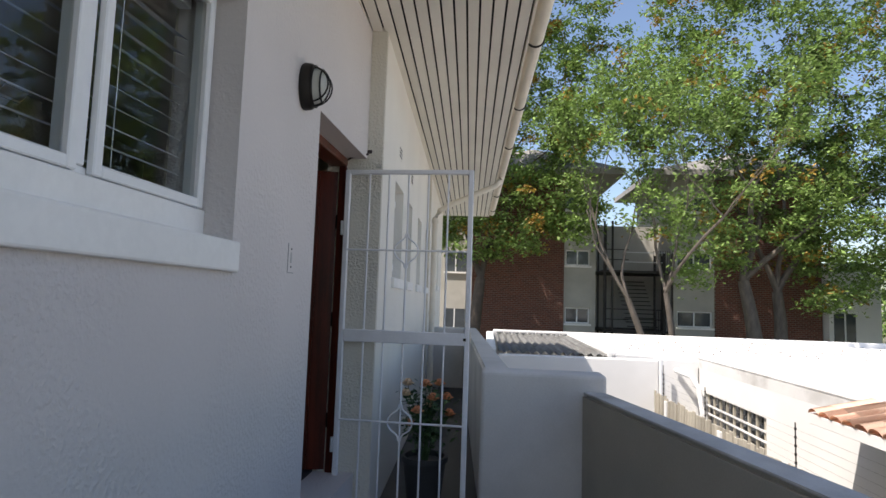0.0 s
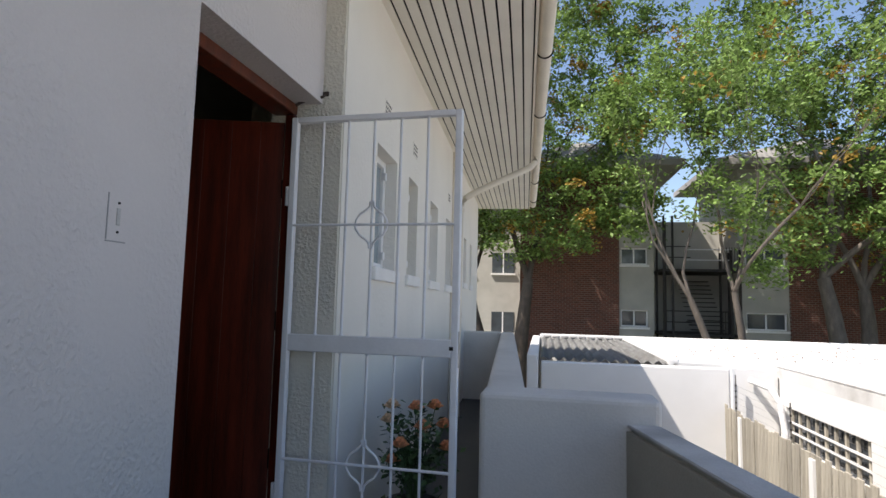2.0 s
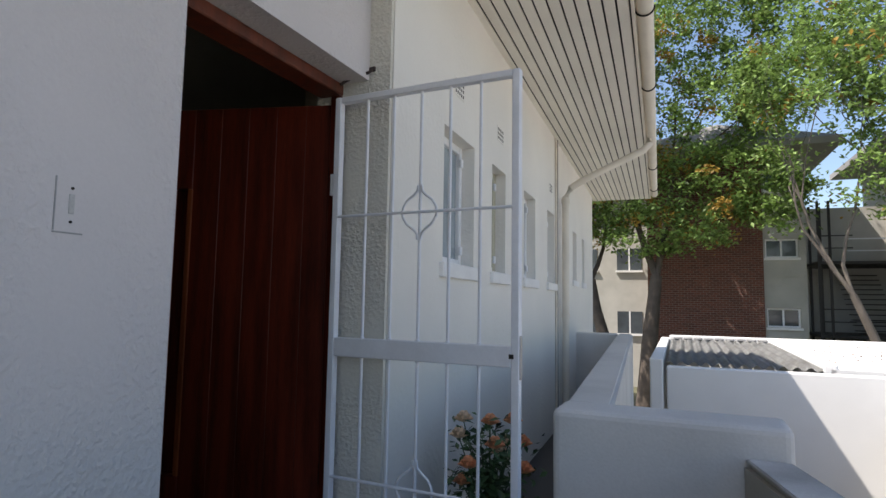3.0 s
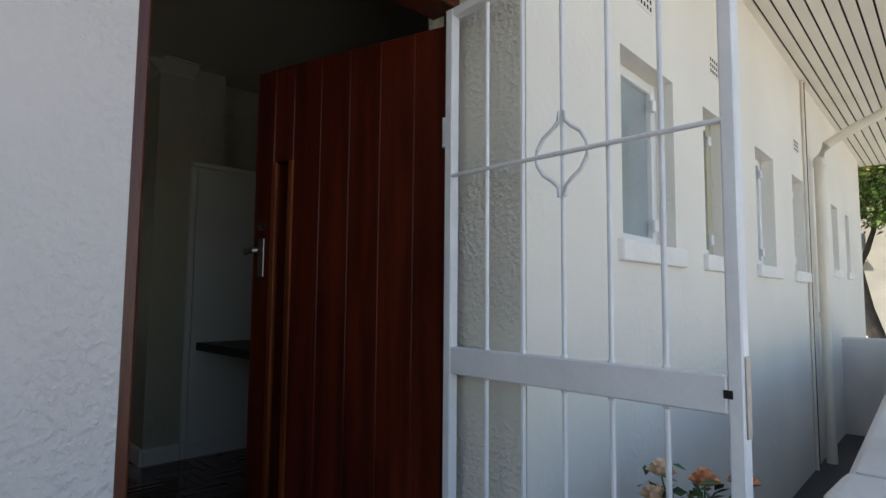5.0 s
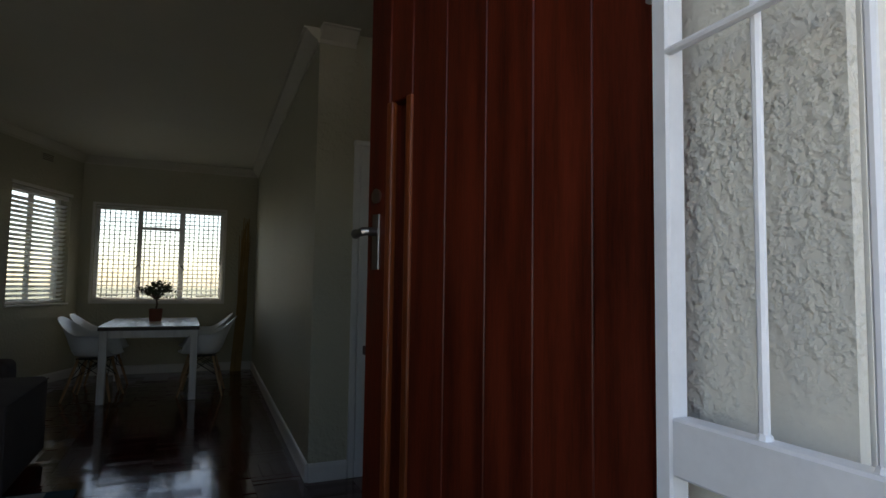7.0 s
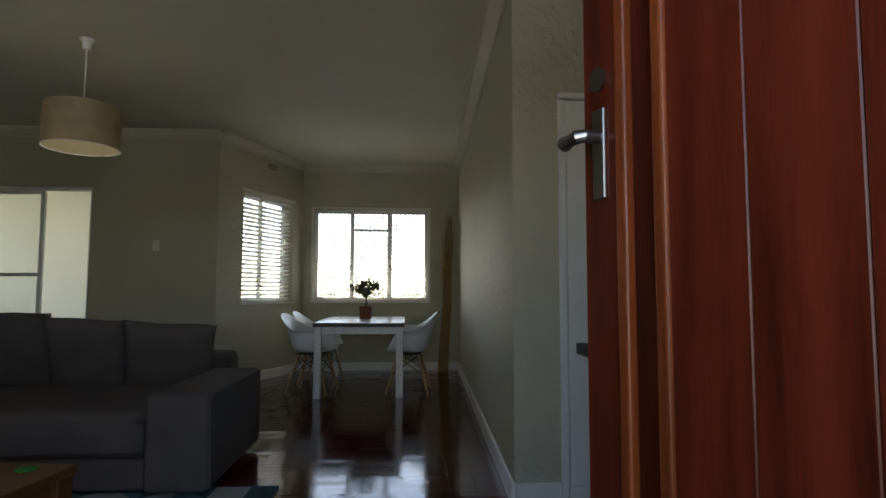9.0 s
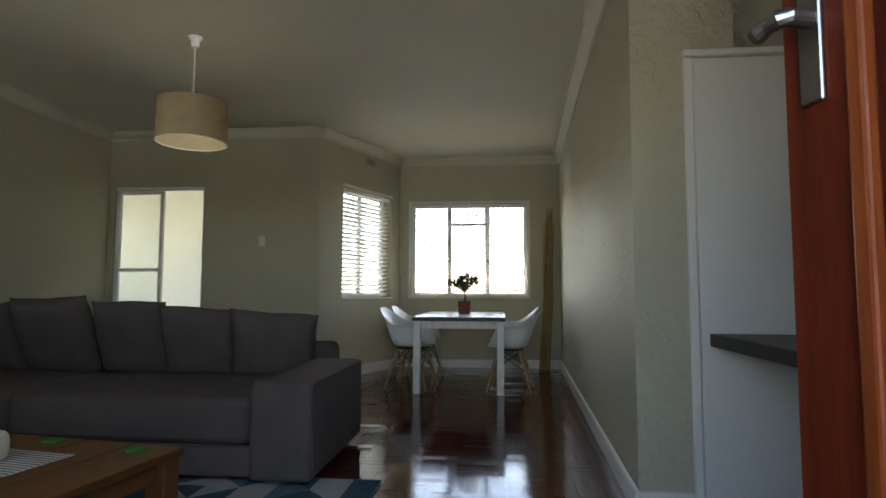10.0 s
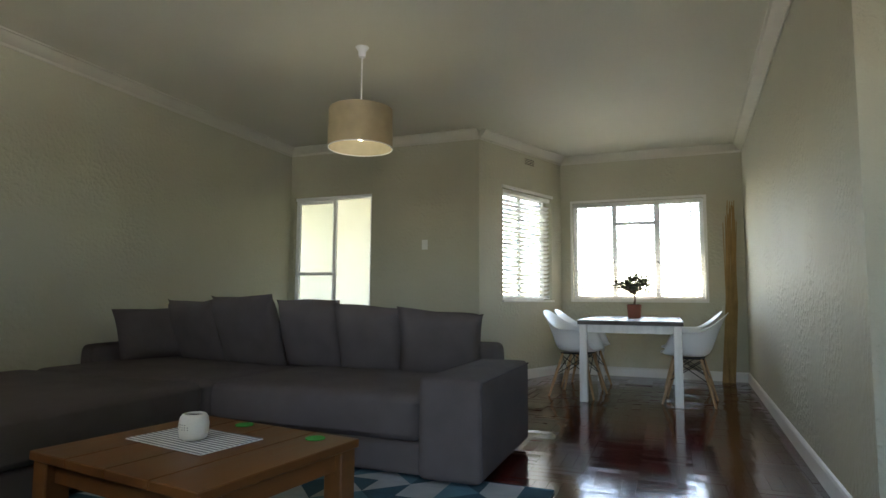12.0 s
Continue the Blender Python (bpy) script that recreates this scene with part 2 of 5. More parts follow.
M = {
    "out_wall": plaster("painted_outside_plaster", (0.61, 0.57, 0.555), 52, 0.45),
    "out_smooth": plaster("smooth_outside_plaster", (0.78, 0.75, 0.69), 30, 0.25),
    "return": plaster("rough_cast_plaster", (0.68, 0.65, 0.575), 55, 0.75),
    "parapet": material("parapet_plaster", (0.64, 0.62, 0.59), 0.85, vary=0.1, scale=1.5, bump=0.15, fine=90, grime=0.25),
    # darker and more olive than the other parapets
    "parapet_low": material("olive_parapet_plaster", (0.4, 0.38, 0.325), 0.85, vary=0.12, scale=1.5, bump=0.15, fine=90, grime=0.3),
    "front_slat": material("grey_blind_slat", (0.78, 0.78, 0.78), 0.4, vary=0.05, scale=4),
    "coping": material("weathered_coping", (0.5, 0.49, 0.47), 0.9, vary=0.2, scale=4, bump=0.3, fine=120, grime=0.7),
    "sill": material("white_sill_paint", (0.8, 0.79, 0.77), 0.6, vary=0.05, scale=5, bump=0.1, fine=40),
    "white_paint": material("white_gloss_paint", (0.8, 0.8, 0.8), 0.35, vary=0.04, scale=6, bump=0.03, fine=60),
    "gate": material("white_enamel_steel", (0.8, 0.8, 0.82), 0.35, vary=0.06, scale=9, bump=0.05, fine=70),
    "soffit_board": material("painted_soffit_board", (0.78, 0.74, 0.66), 0.6, vary=0.06, scale=2, bump=0.04, fine=60, obj_vary=0.05),
    # near-black that stands in for shade in gaps and holes
    "gap_shade": material("gap_shade", (0.02, 0.018, 0.016), 0.9, vary=0.2),
    "gutter": material("cream_gutter_paint", (0.72, 0.66, 0.56), 0.5, vary=0.08, scale=4, grime=0.15),
    "iron": material("black_iron", (0.025, 0.022, 0.02), 0.5, 0.6, vary=0.3, scale=8),
    "lamp_glass": material("frosted_lamp_glass", (0.75, 0.75, 0.7), 0.3, vary=0.04, scale=6, trans=0.3),
    "cable": material("dark_cable", (0.04, 0.025, 0.02), 0.6, vary=0.2),
    "mahogany": material("red_mahogany", (0.082, 0.012, 0.0046), 0.36, vary=0.65, scale=2.5, fine=30, bump=0.05, spec=0.28, coat=0.0, stretch=(7, 7, 0.5)),
    "moulding": material("worn_door_moulding", (0.16, 0.036, 0.009), 0.33, vary=0.5, scale=2.5, fine=30, bump=0.06, spec=0.4, stretch=(7, 7, 0.5)),
    "frame_wood": material("door_frame_wood", (0.115, 0.03, 0.014), 0.4, vary=0.55, scale=3, fine=40, bump=0.08, stretch=(8, 8, 0.6)),
    "walk_floor": material("dark_walkway_paint", (0.045, 0.045, 0.05), 0.55, vary=0.3, scale=2, bump=0.15, fine=60, grime=0.06),
    "room_wall": plaster("sage_beige_wall_paint", (0.46, 0.435, 0.325), 28, 0.6, rough=0.64),
    "ceiling": material("ceiling_paint", (0.64, 0.61, 0.5), 0.7, vary=0.04, scale=0.9, bump=0.03, fine=50),
    "cornice": material("cornice_paint", (0.56, 0.53, 0.44), 0.6, vary=0.03, scale=3),
    "skirting": material("skirting_paint", (0.72, 0.7, 0.66), 0.4, vary=0.06, scale=4, bump=0.04),
    "parquet": material("dark_red_parquet", (0.08, 0.012, 0.009), 0.03, vary=0.4, scale=3, fine=55, bump=0.06, spec=0.45, coat=0.15, obj_vary=0.3, stretch=(1, 1, 1)),
    "parquet_rest": material("dark_red_parquet_rest", (0.08, 0.012, 0.009), 0.03, vary=0.4, scale=3, fine=55, bump=0.06, spec=0.45, coat=0.15, island=0.3),
    "sub_floor": material("floor_joints", (0.045, 0.008, 0.006), 0.3, vary=0.3),
    "fabric": material("grey_upholstery", (0.112, 0.091, 0.085), 0.95, vary=0.14, scale=5, fine=420, bump=0.5, spec=0.2),
    "fabric_arm": material("grey_upholstery_piping", (0.09, 0.075, 0.075), 0.95, vary=0.1, scale=5, fine=420, bump=0.4, spec=0.2),
    "pine": material("varnished_pine", (0.135, 0.048, 0.0105), 0.42, vary=0.25, scale=2.2, fine=26, bump=0.06, stretch=(0.7, 8, 8)),
    "table_white": material("whitewashed_wood", (0.72, 0.71, 0.69), 0.5, vary=0.14, scale=3, fine=40, bump=0.1, stretch=(6, 6, 0.8), grime=0.2),
    "table_top": material("limed_table_top", (0.5, 0.49, 0.47), 0.22, vary=0.12, scale=3, fine=40, bump=0.06, stretch=(1, 8, 8)),
    "table_edge": material("dark_stained_edge", (0.06, 0.045, 0.04), 0.5, vary=0.3, scale=5),
    "plastic": material("white_moulded_plastic", (0.78, 0.79, 0.8), 0.3, vary=0.03, scale=3),
    "beech": material("beech_dowel", (0.42, 0.26, 0.13), 0.45, vary=0.2, scale=6, stretch=(5, 5, 0.6)),
    "black_wire": material("black_steel_rod", (0.02, 0.02, 0.02), 0.4, 0.7, vary=0.2),
    "terracotta": material("dark_terracotta", (0.2, 0.055, 0.03), 0.7, vary=0.2, scale=9, bump=0.1),
    "leaf_dark": material("dark_leaf", (0.035, 0.06, 0.025), 0.5, vary=0.3, scale=8, island=0.4),
    "stem": material("plant_stem", (0.1, 0.06, 0.035), 0.8, vary=0.3),
    "shade": None,
    "curtain": material("mustard_curtain", (0.33, 0.21, 0.08), 0.9, vary=0.2, scale=6, fine=200, bump=0.3),
    "blind": None,
    "steel": material("dull_steel", (0.4, 0.39, 0.38), 0.5, 0.8, vary=0.15, scale=12),
    "pale_pane": material("pale_blue_window_glass", (0.3, 0.35, 0.37), 0.08, vary=0.15, scale=2.0, spec=0.7),
    "cupboard": material("cupboard_paint", (0.78, 0.78, 0.75), 0.35, vary=0.04, scale=2, bump=0.02, fine=40),
    "counter": material("dark_counter_laminate", (0.02, 0.016, 0.015), 0.45, vary=0.3, scale=8, spec=0.25),
    "chrome": material("worn_chrome", (0.3, 0.285, 0.265), 0.36, 1.0, vary=0.15, scale=12),
    "mat_cloth": material("striped_placemat_white", (0.7, 0.69, 0.66), 0.9, vary=0.08, scale=8, fine=300, bump=0.2),
    "mat_dark": material("striped_placemat_grey", (0.2, 0.2, 0.2), 0.9, vary=0.1, scale=8),
    "ceramic": material("cream_ceramic", (0.66, 0.62, 0.52), 0.35, vary=0.06, scale=7, bump=0.04),
    "green_felt": material("green_coaster", (0.02, 0.25, 0.035), 0.8, vary=0.2, scale=20),
    "rug_dark": material("rug_petrol", (0.03, 0.085, 0.115), 0.95, vary=0.2, scale=8, fine=300, bump=0.5),
    "rug_mid": material("rug_teal", (0.09, 0.2, 0.24), 0.95, vary=0.2, scale=8, fine=300, bump=0.5),
    "rug_light": material("rug_pale", (0.4, 0.42, 0.41), 0.95, vary=0.15, scale=8, fine=300, bump=0.5),
    "brick": brick_material("red_face_brick"),
    "cream": material("cream_render", (0.44, 0.425, 0.385), 0.85, vary=0.12, scale=1.2, grime=0.2),
    "roof_grey": material("grey_roof_sheet", (0.3, 0.29, 0.28), 0.8, vary=0.2, scale=1),
    "neighbour": material("bright_white_render", (0.76, 0.755, 0.74), 0.85, vary=0.05, scale=0.8, grime=0.05),
    "flat_roof": material("white_flat_roof", (0.68, 0.675, 0.66), 0.8, vary=0.12, scale=0.7, grime=0.55),
    "corrugated": material("weathered_fibre_cement", (0.33, 0.33, 0.32), 0.85, vary=0.25, scale=2, grime=0.5),
    "tile": material("clay_roof_tile", (0.62, 0.42, 0.31), 0.8, vary=0.2, scale=5, obj_vary=0.2),
    "fence": material("grey_fence_plank", (0.36, 0.33, 0.27), 0.9, vary=0.25, scale=4, obj_vary=0.2, stretch=(6, 6, 0.8), bump=0.2, fine=40),
    "bark": material("pale_bark", (0.12, 0.1, 0.082), 0.9, vary=0.35, scale=4, fine=40, bump=0.5, stretch=(2, 2, 0.6)),
    "bark_dark": material("dark_bark", (0.09, 0.07, 0.055), 0.9, vary=0.35, scale=4, fine=40, bump=0.5),
    "ground": material("earth_and_grass", (0.12, 0.12, 0.07), 0.95, vary=0.4, scale=0.5, bump=0.3, fine=20),
    "rose": material("peach_rose_petal", (0.8, 0.38, 0.2), 0.6, vary=0.15, scale=20, island=0.2),
    "rose_pale": material("cream_rose_petal", (0.8, 0.6, 0.42), 0.6, vary=0.12, scale=20, island=0.2),
    "rose_leaf": material("rose_leaf", (0.05, 0.1, 0.035), 0.5, vary=0.3, scale=12, island=0.4),
    "pot": material("dark_plastic_pot", (0.04, 0.04, 0.042), 0.6, vary=0.2),
    "pane": glass("window_glass", (0.93, 0.95, 0.95)),
    "far_pane": material("far_window_glass", (0.06, 0.07, 0.08), 0.1, vary=0.3, scale=1.5, spec=0.8),
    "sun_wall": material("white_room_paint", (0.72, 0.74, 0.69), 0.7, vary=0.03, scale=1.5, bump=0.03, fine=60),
    "dry_leaf": material("dry_brown_leaf", (0.2, 0.14, 0.09), 0.8, vary=0.3, scale=5, island=0.4),
    "switch": material("switch_plastic", (0.75, 0.74, 0.7), 0.4, vary=0.03),
}


def leafy(name, col, island=0.35):
    m = material(name, col, 0.55, vary=0.25, scale=0.6, fine=9, island=island, spec=0.4)
    n, l = m.node_tree.nodes, m.node_tree.links
    b = n["Principled BSDF"]
    tl, mix = n.new("ShaderNodeBsdfTranslucent"), n.new("ShaderNodeMixShader")
    l.new(b.inputs["Base Color"].links[0].from_socket, tl.inputs[0])
    mix.inputs[0].default_value = 0.35
    l.new(b.outputs[0], mix.inputs[1])
    l.new(tl.outputs[0], mix.inputs[2])
    l.new(mix.outputs[0], n["Material Output"].inputs[0])
    return m


M["leaf"] = leafy("tree_leaf", (0.19, 0.285, 0.075), 0.55)
M["leaf_gold"] = leafy("tree_leaf_gold", (0.33, 0.21, 0.04), 0.45)
M["shade"] = leafy("linen_lampshade", (0.5, 0.42, 0.29), 0.0)
M["blind"] = leafy("white_blind_slat", (0.8, 0.79, 0.75), 0.0)


# ---- building blocks ----
HERE = Matrix.Identity(4)
ROOM = Matrix.Translation((-0.12, 0, 0))  # the living room's own origin
BASE = HERE


def part(name, bm, mat, parent=None, label=""):
    me = bpy.data.meshes.new(name)
    bm.to_mesh(me)
    bm.free()
    if mat:
        me.materials.append(mat)
    ob = new(name, me)
    ob.parent = parent
    if parent is None:
        ob.matrix_world = BASE
    if label:
        ob["label"] = label
    return ob


def smooth(ob, angle=40):
    for p in ob.data.polygons:
        p.use_smooth = True
    ob.data.set_sharp_from_angle(angle=radians(angle))
    return ob


def thing(name, label, category, at=None, kind="", group=""):
    e = new(name)
    e.matrix_world = BASE @ at if at is not None else BASE
    return tagged(e, label, category, group, kind)


def add_box(bm, x0, y0, z0, x1, y1, z1, bevel=0.0, seg=1, m=None):
    r = bmesh.ops.create_cube(bm, size=1)
    vs = r["verts"]
    for v in vs:
        v.co = Vector((x0 + (v.co.x + 0.5) * (x1 - x0), y0 + (v.co.y + 0.5) * (y1 - y0), z0 + (v.co.z + 0.5) * (z1 - z0)))
    if bevel:
        es = list({e for v in vs for e in v.link_edges})
        g = bmesh.ops.bevel(bm, geom=es, offset=bevel, segments=seg, affect="EDGES", profile=0.5)
        vs = list({v for f in g["faces"] for v in f.verts} | {v for v in vs if v.is_valid})
    if m:
        for v in vs:
            v.co = m @ v.co
    return vs


def box(x0, y0, z0, x1, y1, z1, bevel=0.0, seg=1, m=None):
    bm = bmesh.new()
    add_box(bm, x0, y0, z0, x1, y1, z1, bevel, seg, m)
    return bm


def add_tube(bm, pts, radii, sides=8, caps=True):
    """A tapered tube along points."""
    pts = [Vector(p) for p in pts]
    if not hasattr(radii, "__len__"):
        radii = [radii] * len(pts)
    rings = []
    up = Vector((0.31, 0.17, 0.93))
    for i, p in enumerate(pts):
        d = (pts[min(i + 1, len(pts) - 1)] - pts[max(i - 1, 0)]).normalized()
        a = d.cross(up)
        if a.length < 0.05:
            a = d.cross(Vector((1, 0, 0)))
        a.normalize()
        c = d.cross(a)
        rings.append([bm.verts.new(p + radii[i] * (math.cos(k * 2 * math.pi / sides) * a + math.sin(k * 2 * math.pi / sides) * c)) for k in range(sides)])
    for r0, r1 in zip(rings, rings[1:]):
        for k in range(sides):
            bm.faces.new((r0[k], r0[(k + 1) % sides], r1[(k + 1) % sides], r1[k]))
    if caps:
        bm.faces.new(rings[0][::-1])
        bm.faces.new(rings[-1])


def tube(pts, radii, sides=8):
    bm = bmesh.new()
    add_tube(bm, pts, radii, sides)
    bmesh.ops.recalc_face_normals(bm, faces=bm.faces)
    return bm


def lathe(profile, sides=24, centre=(0, 0)):
    """A turned shape from (radius, height) pairs."""
    bm = bmesh.new()
    rings = []
    for r, z in profile:
        rings.append([bm.verts.new((centre[0] + r * math.cos(k * 2 * math.pi / sides), centre[1] + r * math.sin(k * 2 * math.pi / sides), z)) for k in range(sides)])
    for a, b in zip(rings, rings[1:]):
        for k in range(sides):
            bm.faces.new((a[k], a[(k + 1) % sides], b[(k + 1) % sides], b[k]))
    return bm


def prism(outline, z0, z1, bevel=0.0):
    """A flat outline of (x, y) pairs raised from z0 to z1."""
    bm = bmesh.new()
    lo = [bm.verts.new((x, y, z0)) for x, y in outline]
    hi = [bm.verts.new((x, y, z1)) for x, y in outline]
    k = len(outline)
    bm.faces.new(lo[::-1])
    bm.faces.new(hi)
    for i in range(k):
        bm.faces.new((lo[i], lo[(i + 1) % k], hi[(i + 1) % k], hi[i]))
    bmesh.ops.recalc_face_normals(bm, faces=bm.faces)
    if bevel:
        bmesh.ops.bevel(bm, geom=[e for e in bm.edges if all(v.co.z > z1 - 1e-5 for v in e.verts)], offset=bevel, segments=2, affect="EDGES")
    return bm


def add_wall(bm, u0, u1, z0, z1, t0, t1, holes, axis):
    """A wall along axis 'x' or 'y', from t0 to t1 across, with real openings (u0, z0, u1, z1)."""
    us = sorted({u0, u1, *[h[0] for h in holes], *[h[2] for h in holes]})
    for a, b in zip(us, us[1:]):
        mid, z = (a + b) / 2, z0
        spans = sorted((h[1], h[3]) for h in holes if h[0] < mid < h[2])
        for s0, s1 in spans + [(z1, z1)]:
            if s0 > z + 1e-4:
                if axis == "y":
                    add_box(bm, t0, a, z, t1, b, s0)
                else:
                    add_box(bm, a, t0, z, b, t1, s0)
            z = max(z, s1)


def wall(name, u0, u1, z0, z1, t0, t1, holes, axis, mat, label, m=None):
    bm = bmesh.new()
    add_wall(bm, u0, u1, z0, z1, t0, t1, holes, axis)
    bmesh.ops.remove_doubles(bm, verts=bm.verts, dist=1e-4)
    ob = part(name, bm, mat)
    if m is not None:
        ob.matrix_world = BASE @ m
    return tagged(ob, label, "wall", kind="structure")


# ---- the setting: front of the flats ----
L, R_AT = -0.92, (-0.807, 4.3)
FRONT = pose(R_AT[0], R_AT[1], 0, 0, 0, 3.35)
YARD, WALK, SOFFIT, CEIL = -2.6, -0.35, 3.18, 2.8

ground = part("ground", box(-600, -600, YARD - 1, 600, 600, YARD), M["ground"])
tagged(ground, "bare earth and thin grass below the walkway", "ground", kind="structure")
walkway = part("walkway_floor", prism([(-0.95, -4), (2.85, -4), (0.7, 4.5), (-0.02, 4.5), (-0.45, 10.8), (-1.6, 10.8)], YARD, WALK), M["walk_floor"])
tagged(walkway, "dark painted concrete walkway floor", "floor", kind="structure")
step = part("door_step", box(-1.3, 3.12, WALK, -0.93, 4.28, -0.002, 0.012), M["walk_floor"])
tagged(step, "dark painted threshold step under the front door", "step", kind="structure")

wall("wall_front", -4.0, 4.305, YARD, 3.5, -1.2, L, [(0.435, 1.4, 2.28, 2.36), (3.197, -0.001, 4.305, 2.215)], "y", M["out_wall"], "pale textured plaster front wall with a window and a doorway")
R_HOLES = [(0.72, 1.318), (1.77, 2.18), (2.876, 3.41), (4.08, 4.55), (6.13, 6.56), (7.19, 7.52)]
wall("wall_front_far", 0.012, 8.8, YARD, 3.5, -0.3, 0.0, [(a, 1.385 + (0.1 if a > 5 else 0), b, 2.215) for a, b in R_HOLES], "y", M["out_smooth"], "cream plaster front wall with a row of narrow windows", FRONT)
ret = part("wall_return", box(-0.40, -0.02, YARD, -0.002, 0.003, 3.5), M["return"])
ret.matrix_world = FRONT
tagged(ret, "rough-cast plaster return beside the front door", "wall", kind="structure")
end_wall = part("wall_end", box(-9.0, 8.55, YARD, -0.305, 8.79, 3.5), M["out_smooth"])
end_wall.matrix_world = FRONT
tagged(end_wall, "plain end wall of the flats", "wall", kind="structure")


def sill(name, u0, u1, z0, z1, m=None, x=0.0):
    ob = part(name, box(x - 0.18, u0, z0, x + 0.03, u1, z1, 0.008, 2), M["sill"])
    if m is not None:
        ob.matrix_world = m
    return tagged(ob, "thick white painted window sill", "window sill", kind="structure")


sill("window_sill", 0.335, 2.29, 1.29, 1.403, x=L)
for a, b in R_HOLES:
    lift = 0.1 if a > 5 else 0
    sill("window_sill", a - 0.05, b + 0.08, 1.3 + lift, 1.388 + lift, FRONT)


def window(name, label, u0, u1, z0, z1, x, m, bars, sash=0.045, pane="pane", kind="structure"):
    """A casement window in a wall along y: a frame, mullions at the given places, one pane a bay."""
    e = thing(name, label, "window", m, kind)
    f = bmesh.new()
    for a, b in ((u0, u0 + sash), (u1 - sash, u1)):
        add_box(f, x - 0.03, a, z0, x + 0.03, b, z1, 0.004)
    for a, b in ((z0, z0 + sash), (z1 - sash, z1)):
        add_box(f, x - 0.028, u0 + sash, a, x + 0.028, u1 - sash, b, 0.004)
    part("window_frame", f, M["white_paint"], e)
    us = [u0 + sash, *bars, u1 - sash]
    for b in bars:
        part("mullion", box(x - 0.035, b - sash * 0.8, z0 + sash, x + 0.035, b + sash * 0.8, z1 - sash, 0.004), M["white_paint"], e)
    for a, b in zip(us, us[1:]):
        p = part("pane", box(x - 0.003, a + 0.002, z0 + sash, x + 0.003, b - 0.002, z1 - sash), M[pane], e)
        p.visible_shadow = False
    return e


w1 = window("window_1", "white casement window with dark slatted blinds behind it", 0.445, 2.278, 1.51, 2.352, -1.085, None, [1.035, 1.637], 0.032)
for a, b in ((1.055, 1.612), (1.672, 2.252)):
    s = bmesh.new()
    for y0, y1 in ((a, a + 0.036), (b - 0.036, b)):
        add_box(s, -1.055, y0, 1.52, -1.03, y1, 2.335, 0.004)
    for z0, z1 in ((1.52, 1.555), (2.3, 2.335)):
        add_box(s, -1.055, a + 0.036, z0, -1.03, b - 0.036, z1, 0.004)
    part("sash", s, M["white_paint"], w1)
part("window_board", box(-1.12, 0.445, 1.404, -1.035, 2.278, 1.517, 0.003), M["sill"], w1)
for i, (a, b) in enumerate(R_HOLES):
    lift = 0.1 if a > 5 else 0
    w = window("window_%d" % (i + 2), "narrow white casement window in a deep plaster reveal", a, b, 1.39 + lift, 2.215, -0.12, FRONT, [], 0.05, "pale_pane")
    for z in (1.5 + lift, 2.1):
        part("hinge", box(-0.089, b - 0.07, z - 0.03, -0.07, b - 0.03, z + 0.03, 0.004), M["white_paint"], w)

# ---- eaves: soffit boards, gutter, roof ----
soffit = thing("soffit", "cream tongued soffit boards with dark gaps under the eaves", "ceiling", FRONT, "structure")
for i in range(18):
    x = -0.55 + i * 0.088
    part("board", box(x, -9.0, SOFFIT, x + 0.073, 9.25, SOFFIT + 0.014, 0.002), M["soffit_board"], soffit)
# added sheet: its near-black colour is the shade between the boards
back = part("soffit_shade_sheet", box(-0.6, -9.0, SOFFIT + 0.03, 1.03, 9.2, SOFFIT + 0.06), M["gap_shade"])
back.matrix_world = FRONT
tagged(back, "near-black sheet standing in for the shade above the soffit boards", "ceiling", kind="structure")
fascia = part("fascia_board", box(1.031, -9.0, SOFFIT - 0.01, 1.052, 9.2, SOFFIT + 0.16), M["gutter"])
fascia.matrix_world = FRONT
tagged(fascia, "cream fascia board behind the gutter", "trim", kind="structure")

gutter = thing("gutter", "cream painted half-round gutter with dark joints", "gutter", FRONT)
g = bmesh.new()
secs = []
for y in (-9.0, 9.25):
    secs.append([g.verts.new((1.115 + r * math.cos(a), y, SOFFIT + 0.085 + r * math.sin(a))) for r, aa in ((0.062, range(180, 361, 15)), (0.056, range(360, 179, -15))) for a in [radians(k) for k in aa]])
for k in range(len(secs[0])):
    j = (k + 1) % len(secs[0])
    g.faces.new((secs[0][k], secs[0][j], secs[1][j], secs[1][k]))
bmesh.ops.recalc_face_normals(g, faces=g.faces)
smooth(part("channel", g, M["gutter"], gutter))
for y in (-3.0, -1.5, 0.25, 1.75, 3.3, 6.8, 8.6):
    c = bmesh.new()
    add_tube(c, [(1.115 + 0.068 * math.cos(radians(k)), y, SOFFIT + 0.085 + 0.068 * math.sin(radians(k))) for k in range(180, 361, 15)], 0.007, 6)
    part("joint", c, M["iron"], gutter)
downpipe = thing("downpipe", "cream downpipe slanting from the gutter to the wall", "downpipe", FRONT)
P = [(1.1, 5.05, SOFFIT + 0.06), (1.1, 5.05, SOFFIT - 0.03), (1.02, 5.03, SOFFIT - 0.12), (0.3, 4.98, 2.72), (0.14, 4.96, 2.62), (0.075, 4.95, 2.5), (0.075, 4.95, WALK)]
smooth(part("pipe", tube(P, 0.045, 14), M["gutter"], downpipe), 60)
for z in (2.45, 1.0):
    smooth(part("collar", lathe([(0.046, z - 0.03), (0.054, z - 0.03), (0.054, z + 0.03), (0.046, z + 0.03)], 16, (0.075, 4.95)), M["gutter"], downpipe))
